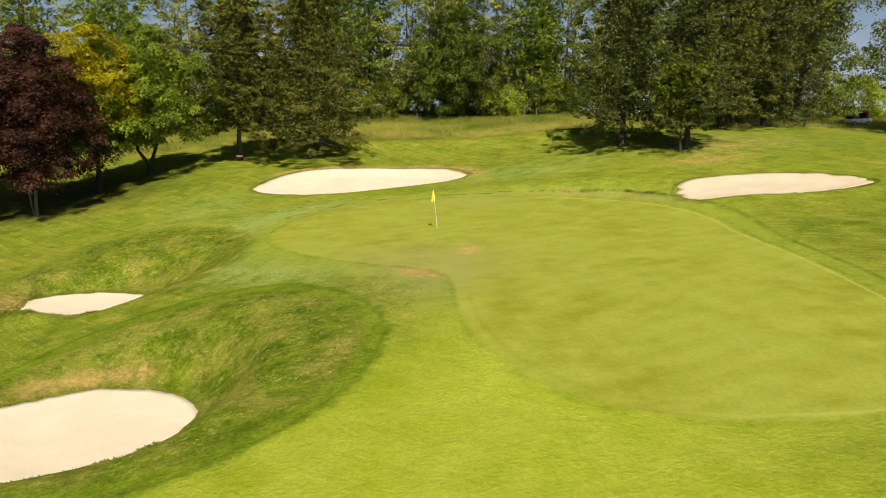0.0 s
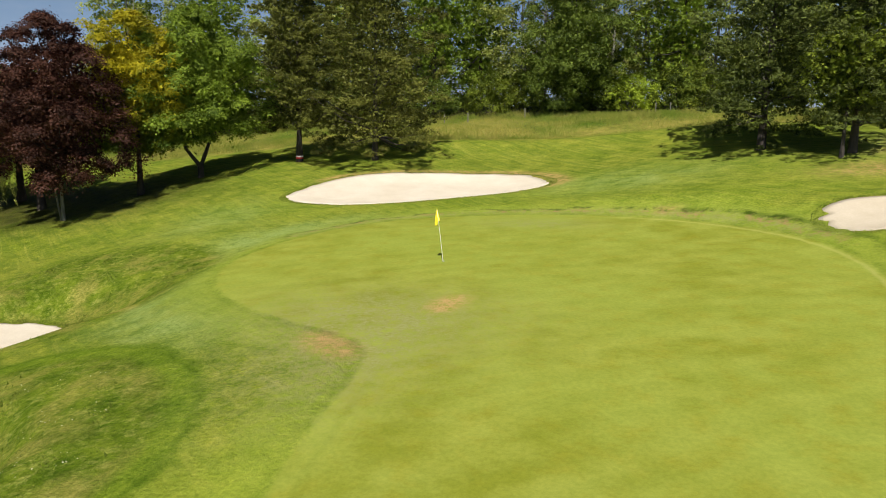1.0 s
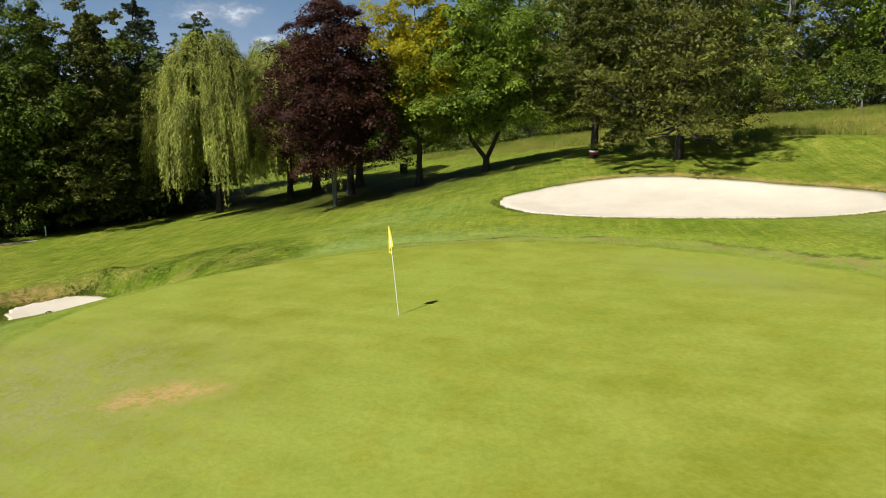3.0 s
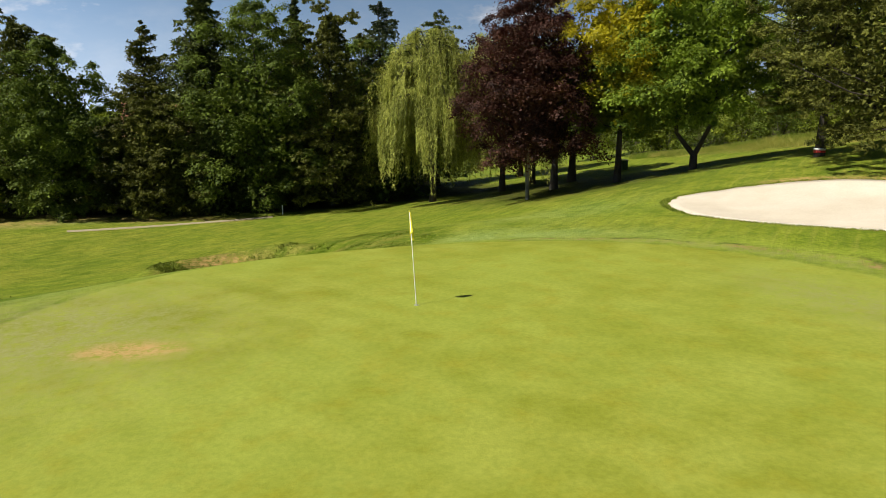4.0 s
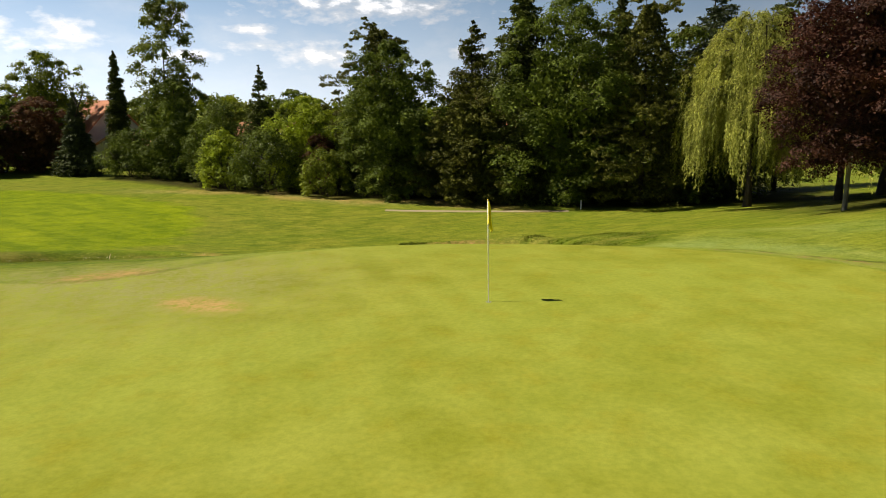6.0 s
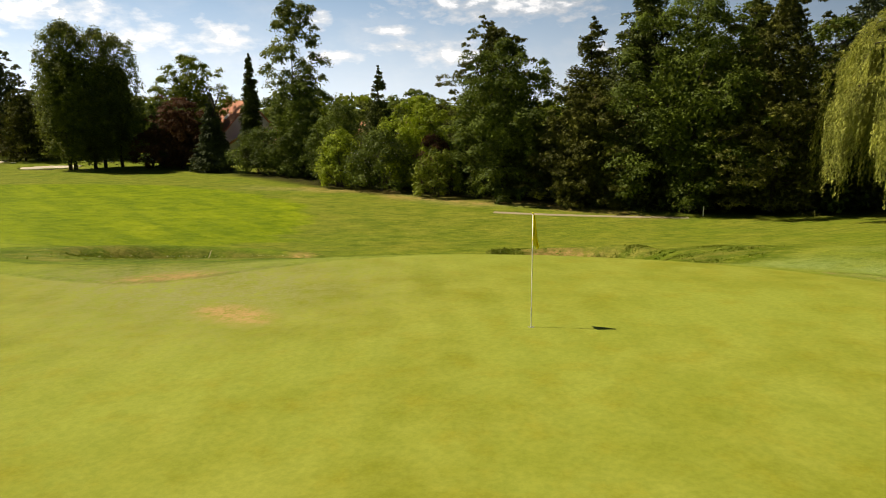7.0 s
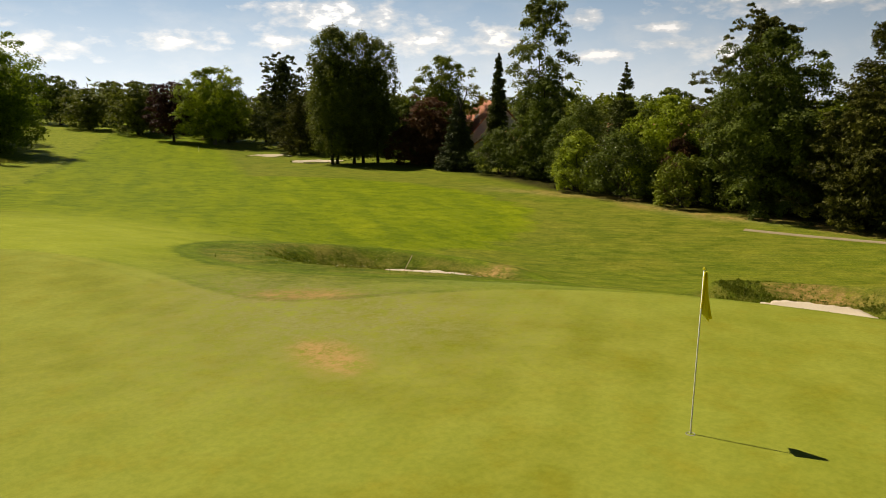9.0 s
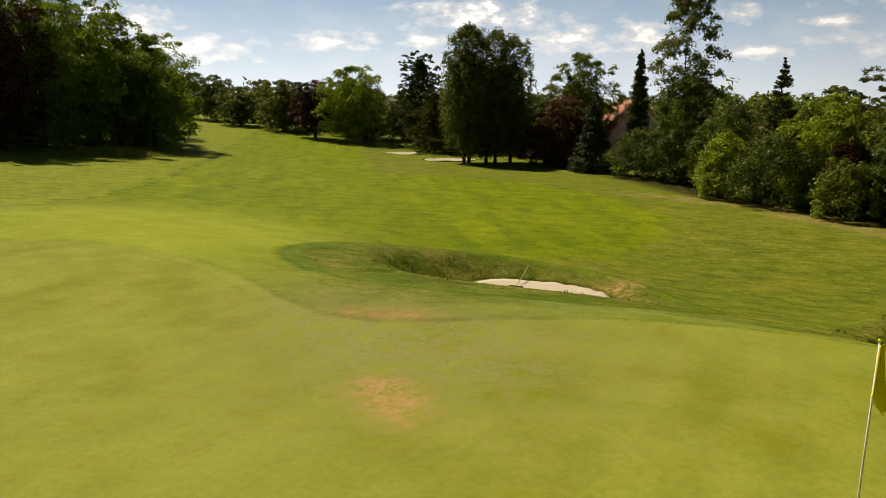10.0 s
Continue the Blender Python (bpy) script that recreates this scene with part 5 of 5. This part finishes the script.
# ---- houses beyond the belt ----
M_TILE = plain_material("clay_tiles", (0.46, 0.19, 0.10), 0.85, 0.0, 0.35, 3.0, 0.03)
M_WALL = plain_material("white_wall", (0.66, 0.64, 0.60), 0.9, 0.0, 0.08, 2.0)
M_FRAME = plain_material("dark_window", (0.05, 0.06, 0.07), 0.15, 0.0, 0.2, 5.0)


def box_bm(sx, sy, sz, z0=0.0, x0=0.0, y0=0.0, bevel=0.0):
    bm = bmesh.new()
    bmesh.ops.create_cube(bm, size=1, matrix=Matrix.Translation((x0, y0, z0 + sz / 2)) @ Matrix.Diagonal((sx, sy, sz, 1)))
    if bevel:
        bmesh.ops.bevel(bm, geom=bm.edges[:], offset=bevel, segments=2, affect="EDGES")
    return bm


def prism(name, pts, length, material, parent, axis_y0=0.0):
    """A solid of the profile pts (x, z), drawn out along y."""
    bm = bmesh.new()
    a = [bm.verts.new((x, axis_y0 - length / 2, z)) for x, z in pts]
    b = [bm.verts.new((x, axis_y0 + length / 2, z)) for x, z in pts]
    bm.faces.new(a)
    bm.faces.new(b[::-1])
    for k in range(len(pts)):
        n = (k + 1) % len(pts)
        bm.faces.new((a[k], b[k], b[n], a[n]))
    bmesh.ops.recalc_face_normals(bm, faces=bm.faces[:])
    return part(name, bm, material, parent)


def house(x, y, turn, eaves, ridge, width, length, label):
    root = thing("house", x, y, gz(x, y), label, "house", turn=turn)
    w = width / 2
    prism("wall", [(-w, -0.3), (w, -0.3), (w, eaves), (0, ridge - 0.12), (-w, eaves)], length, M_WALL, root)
    k = (ridge - eaves) / w
    for s in (-1, 1):
        o = 0.45
        prism("roof", [(0, ridge + 0.02), (s * (w + o), eaves - k * o + 0.02), (s * (w + o), eaves - k * o + 0.20), (0, ridge + 0.22)], length + 0.8, M_TILE, root)
    for s in (-1, 1):
        for z0 in (1.0, eaves + 0.5):
            win = part("window", box_bm(1.0, 0.08, 1.2, z0, 0.0 if z0 > 2 else 1.6, s * (length / 2 + 0.02)), M_FRAME, root)
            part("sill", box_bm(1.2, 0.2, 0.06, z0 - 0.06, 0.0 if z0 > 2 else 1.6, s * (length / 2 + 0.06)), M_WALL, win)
    sky_w = part("roof_window", box_bm(0.9, 1.1, 0.07), M_POLE, root, "pale roof window")
    sky_w.matrix_basis = pose(w * 0.55, length * 0.1, eaves + (ridge - eaves) * 0.45 + 0.24, 0, math.degrees(math.atan(k)), 0)
    part("chimney", box_bm(0.7, 0.7, 1.5, ridge - 0.7, 0.4, -length * 0.3), M_TILE, root)
    return root


house(-78.0, -39.0, -28, 4.4, 9.0, 8.5, 10.0, "white gabled house with an orange tiled roof")
house(-73.0, -31.0, 110, 2.2, 4.4, 7.0, 9.0, "low white house with a wide tiled roof")
house(-72.5, 26.0, 8, 5.2, 9.8, 9.0, 12.0, "house with a red tiled roof hidden behind the pines")
house(-67.0, -3.0, 12, 3.2, 6.2, 8.0, 9.0, "house with an orange roof seen through the belt")


# ---- clouds: a far band of sky with fair-weather cumulus ----
# bearing, height, half length and half depth of each cloud in degrees
CLOUDS = [
    (201.5, 7.8, 8.0, 1.2), (209.3, 4.8, 3.2, 0.45), (204.7, 4.1, 3.0, 1.0), (193.8, 4.4, 1.5, 0.6), (235.0, 6.7, 6.2, 1.4),
    (228.4, 5.1, 3.2, 1.3), (222.9, 5.2, 2.4, 1.3), (214.4, 4.0, 2.4, 0.5), (239.0, 4.9, 2.2, 0.7), (216.1, 6.7, 1.2, 0.7),
    (260.8, 5.8, 3.3, 1.1), (257.0, 4.1, 5.4, 1.0), (246.6, 4.8, 3.6, 0.8), (210.0, 6.0, 2.0, 0.35), (161.2, 7.2, 3.2, 0.8),
    (140.9, 7.7, 2.0, 0.6), (157.7, 5.4, 1.5, 0.4), (189.0, 8.6, 2.2, 0.5), (178.0, 9.5, 3.0, 0.8), (272.0, 6.5, 5.0, 1.2),
]


def cloud_band():
    m, nt, nd, lk, b = nodes_of("cumulus")
    tc = nd.new("ShaderNodeTexCoord")
    sep = nd.new("ShaderNodeSeparateXYZ")
    lk.new(tc.outputs["Object"], sep.inputs[0])
    bearing = math_node(nt, "MULTIPLY", math_node(nt, "ARCTAN2", math_node(nt, "MULTIPLY", sep.outputs[1], -1.0), math_node(nt, "MULTIPLY", sep.outputs[0], -1.0)), 180 / math.pi)
    up = math_node(nt, "MULTIPLY", math_node(nt, "ARCTANGENT", math_node(nt, "MULTIPLY", sep.outputs[2], 1 / 2400.0), 0.0), 180 / math.pi)
    flat = nd.new("ShaderNodeCombineXYZ")
    lk.new(bearing, flat.inputs[0])
    lk.new(up, flat.inputs[1])
    sky_at = flat.outputs[0]
    mp = nd.new("ShaderNodeMapping")
    mp.inputs["Scale"].default_value = (0.62, 1.25, 1.0)
    lk.new(sky_at, mp.inputs[0])
    billow = noise_node(nt, 0.9, 6.0, 0.54, mp.outputs[0])
    wisp = noise_node(nt, 0.35, 5.0, 0.6, mp.outputs[0])
    near = None
    for az, el, w, h in CLOUDS:
        c = nd.new("ShaderNodeMapping")
        c.vector_type = "TEXTURE"
        c.inputs["Location"].default_value = (az - 180.0, el, 0)
        c.inputs["Scale"].default_value = (w, h, 1)
        lk.new(sky_at, c.inputs[0])
        ln = nd.new("ShaderNodeVectorMath")
        ln.operation = "LENGTH"
        lk.new(c.outputs[0], ln.inputs[0])
        near = ln.outputs["Value"] if near is None else math_node(nt, "MINIMUM", near, ln.outputs["Value"])
    body = math_node(nt, "ADD", math_node(nt, "SUBTRACT", 1.0, near), math_node(nt, "MULTIPLY", math_node(nt, "SUBTRACT", billow, 0.5), 3.2))
    # elsewhere in the sky the same fair-weather clouds go on
    wild = math_node(nt, "MULTIPLY", ramp(nt, math_node(nt, "ADD", math_node(nt, "MULTIPLY", wisp, 0.7), math_node(nt, "MULTIPLY", billow, 0.3)), 0.60, 0.70), ramp(nt, up, 9.5, 12.0))
    veil = math_node(nt, "MULTIPLY", ramp(nt, wisp, 0.45, 0.75, 0.0, 0.30), ramp(nt, up, 14.0, 5.0))
    a = math_node(nt, "MAXIMUM", math_node(nt, "MAXIMUM", ramp(nt, body, -0.15, 0.85), wild), veil)
    a = math_node(nt, "MULTIPLY", a, ramp(nt, up, 1.0, 2.5))
    # haze thickens towards the horizon and towards the sun
    haze = math_node(nt, "MULTIPLY", ramp(nt, sep.outputs[2], 900, 60, 0.10, 0.96), ramp(nt, sep.outputs[1], 1700, -1700, 0.88, 1.0))
    em = nd.new("ShaderNodeEmission")
    puff = mix_rgb(nt, ramp(nt, billow, 0.36, 0.60), (0.64, 0.69, 0.77), (0.77, 0.80, 0.87))
    clear = mix_rgb(nt, ramp(nt, up, 1.0, 11.0), (0.54, 0.64, 0.77), (0.21, 0.39, 0.66))
    lk.new(mix_rgb(nt, a, clear, puff), em.inputs["Color"])
    lk.new(ramp(nt, sep.outputs[1], 200, -2300, 0.68, 1.66), em.inputs["Strength"])
    tr = nd.new("ShaderNodeBsdfTransparent")
    mx = nd.new("ShaderNodeMixShader")
    lk.new(math_node(nt, "MAXIMUM", a, haze), mx.inputs[0])
    lk.new(tr.outputs[0], mx.inputs[1])
    lk.new(em.outputs[0], mx.inputs[2])
    lk.new(mx.outputs[0], nd["Material Output"].inputs["Surface"])
    seg, r = 72, 2400.0
    verts = [(r * math.cos(2 * math.pi * k / seg), r * math.sin(2 * math.pi * k / seg), z) for z in (-40, 300, 700, 1200) for k in range(seg)]
    faces = [(q * seg + k, q * seg + (k + 1) % seg, (q + 1) * seg + (k + 1) % seg, (q + 1) * seg + k) for q in range(3) for k in range(seg)]
    ob = link_mesh("backdrop", verts, faces, m, None, "", True)
    return tagged(ob, "hazy blue summer sky with white cumulus clouds", "sky", kind="structure")


cloud_band()


# ---- small things ----
M_WOOD = bark_material("ash_handle", (0.25, 0.18, 0.10), (0.55, 0.44, 0.28), 12.0)
M_METAL = plain_material("grey_metal", (0.30, 0.30, 0.29), 0.45, 0.8, 0.2, 10.0)
M_WHITE = plain_material("white_paint", (0.80, 0.80, 0.78), 0.4, 0.0, 0.06, 4.0)
M_BLACK = plain_material("black_rubber", (0.02, 0.02, 0.02), 0.7, 0.0, 0.2, 12.0)
M_RED = plain_material("red_vinyl", (0.50, 0.02, 0.03), 0.5, 0.0, 0.15, 6.0)
M_BIN = plain_material("green_plastic", (0.03, 0.07, 0.04), 0.5, 0.0, 0.2, 4.0)


def rake(x, y, turn, tilt):
    root = thing("bunker_rake", x, y, gz(x, y) + 0.06, "wooden bunker rake leaning out of the sand", "rake", turn=turn)
    c, s = math.cos(radians(tilt)), math.sin(radians(tilt))
    tubes("handle", [[(Vector((0, 0, 0.02)), 0.02), (Vector((0, 0.85 * c, 0.85 * s)), 0.02), (Vector((0, 1.7 * c, 1.7 * s)), 0.018)]], M_WOOD, root, 8)
    part("head", box_bm(0.62, 0.05, 0.05, 0.0, 0, 0, 0.008), M_BLACK, root, "dark rake head")
    tooth = box_bm(0.018, 0.02, 0.10, -0.10)
    first_tooth = part("tooth", tooth, M_BLACK, root)
    for k in range(1, 13):
        o = new("tooth", first_tooth.data)
        o.parent = root
        o.location = (-0.28 + 0.0467 * k, 0, 0)
    first_tooth.location = (-0.28, 0, 0)
    return root


rake(-12.5, 18.3, 122, 22)


def post(name, x, y, h, r, material, label, group=""):
    root = thing(name, x, y, gz(x, y), label, "post", group)
    tubes("shaft", [[((0, 0, -0.2), r), ((0, 0, h - 0.03), r), ((0, 0, h), r * 0.7)]], material, root, 10)
    part("cap", box_bm(r * 1.5, r * 1.5, 0.03, h - 0.01), material, root)
    return root


post("marker_post", -46.2, 36.4, 0.75, 0.05, M_WHITE, "short white marker post beside the cart path")
post("marker_post", -43.0, -70.5, 0.8, 0.04, M_WHITE, "thin white distance marker on the fairway")
for px, py in ((-9.2, 84.5), (-11.6, 84.2), (-21.5, 82.0), (9.2, 87.2), (10.6, 87.4), (-3.6, 86.0)):
    post("fence_post", px, py, 1.0, 0.05, M_BARK_PALE, "weathered wooden post in the long grass", "posts of the old fence")


def litter_bin(x, y):
    root = thing("litter_bin", x, y, gz(x, y), "dark green litter bin standing under the trees", "bin")
    part("body", box_bm(0.55, 0.5, 0.85, 0.0, 0, 0, 0.03), M_BIN, root)
    part("lid", box_bm(0.62, 0.57, 0.08, 0.85, 0, 0, 0.02), M_METAL, root, "pale lid")
    part("foot", box_bm(0.4, 0.35, 0.1, -0.08), M_METAL, root)


litter_bin(-43.5, 66.0)


def golf_cart(x, y, turn):
    root = thing("golf_cart", x, y, gz(x, y), "white golf cart with dark roof parked on the track", "golf cart", turn=turn)
    bm = box_bm(2.3, 1.15, 0.42, 0.28, 0, 0, 0.09)
    for v in bm.verts:
        if v.co.x > 0.85:
            v.co.z -= 0.10 * (v.co.z > 0.5)
    part("body", bm, M_WHITE, root)
    part("front_cowl", box_bm(0.35, 1.05, 0.35, 0.62, 0.86, 0, 0.08), M_BLACK, root, "dark front cowl")
    part("seat", box_bm(0.5, 1.05, 0.14, 0.68, -0.25, 0, 0.05), M_BLACK, root)
    part("seat_back", box_bm(0.12, 1.05, 0.42, 0.84, -0.52, 0, 0.05), M_BLACK, root)
    part("roof", box_bm(1.7, 1.2, 0.06, 1.76, -0.1, 0, 0.025), M_BLACK, root, "dark canopy")
    for sx in (-0.85, 0.68):
        for sy in (-0.53, 0.53):
            tubes("roof_post", [[((sx, sy, 0.65), 0.02), ((sx * 0.95, sy, 1.77), 0.02)]], M_METAL, root, 6)
    part("golf_bag", box_bm(0.36, 0.36, 0.80, 0.66, -0.80, 0.22, 0.10), M_RED, root, "red golf bag strapped on the back")
    part("golf_bag", box_bm(0.30, 0.30, 0.80, 0.62, -0.92, -0.24, 0.10), M_RED, root, "red golf bag strapped on the back")
    tubes("steering_wheel", [[((0.32 + 0.16 * math.cos(a) * 0.4, 0.28 + 0.16 * math.sin(a), 1.02 + 0.16 * math.cos(a) * 0.8), 0.014) for a in np.linspace(0, 2 * math.pi, 15)]], M_BLACK, root, 6)
    for sx in (-0.72, 0.76):
        for sy in (-0.52, 0.52):
            bm = bmesh.new()
            bmesh.ops.create_cone(bm, cap_ends=True, segments=22, radius1=0.22, radius2=0.22, depth=0.2, matrix=Matrix.Translation((sx, sy, 0.22)) @ Matrix.Rotation(radians(90), 4, "X"))
            bmesh.ops.bevel(bm, geom=[e for e in bm.edges if abs(e.verts[0].co.y - e.verts[1].co.y) < 1e-4], offset=0.03, segments=2, affect="EDGES")
            wheel = part("wheel", bm, M_BLACK, root)
            hub = bmesh.new()
            bmesh.ops.create_cone(hub, cap_ends=True, segments=16, radius1=0.11, radius2=0.09, depth=0.03, matrix=Matrix.Translation((sx, sy + 0.105 * (1 if sy > 0 else -1), 0.22)) @ Matrix.Rotation(radians(-90 if sy > 0 else 90), 4, "X"))
            part("hub_cap", hub, M_WHITE, wheel)


golf_cart(41.0, 73.0, 190)
strip("cart_track", [(27.0, 74.5), (34.0, 73.6), (41.0, 73.0), (50.0, 71.0), (64.0, 66.0)], 2.0, 0.03, M_PATH, "pale cart track along the wood's edge")


def flower_heads(x, y, h, r):
    """Pale flower heads scattered over a shrub."""
    rnd = np.random.RandomState(9)
    n = 150
    d = rnd.randn(n, 3)
    d /= np.linalg.norm(d, axis=1, keepdims=True)
    cen = np.stack([x + d[:, 0] * r, y + d[:, 1] * r, gz(x, y) + h * 0.5 + d[:, 2] * h * 0.45], 1)
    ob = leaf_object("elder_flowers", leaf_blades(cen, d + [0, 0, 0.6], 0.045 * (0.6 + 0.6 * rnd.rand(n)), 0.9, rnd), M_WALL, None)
    return tagged(ob, "creamy white flower heads on the shrub", "flowers", kind="stuff")


flower_heads(-49.0, 5.6, 6.0, 3.3)
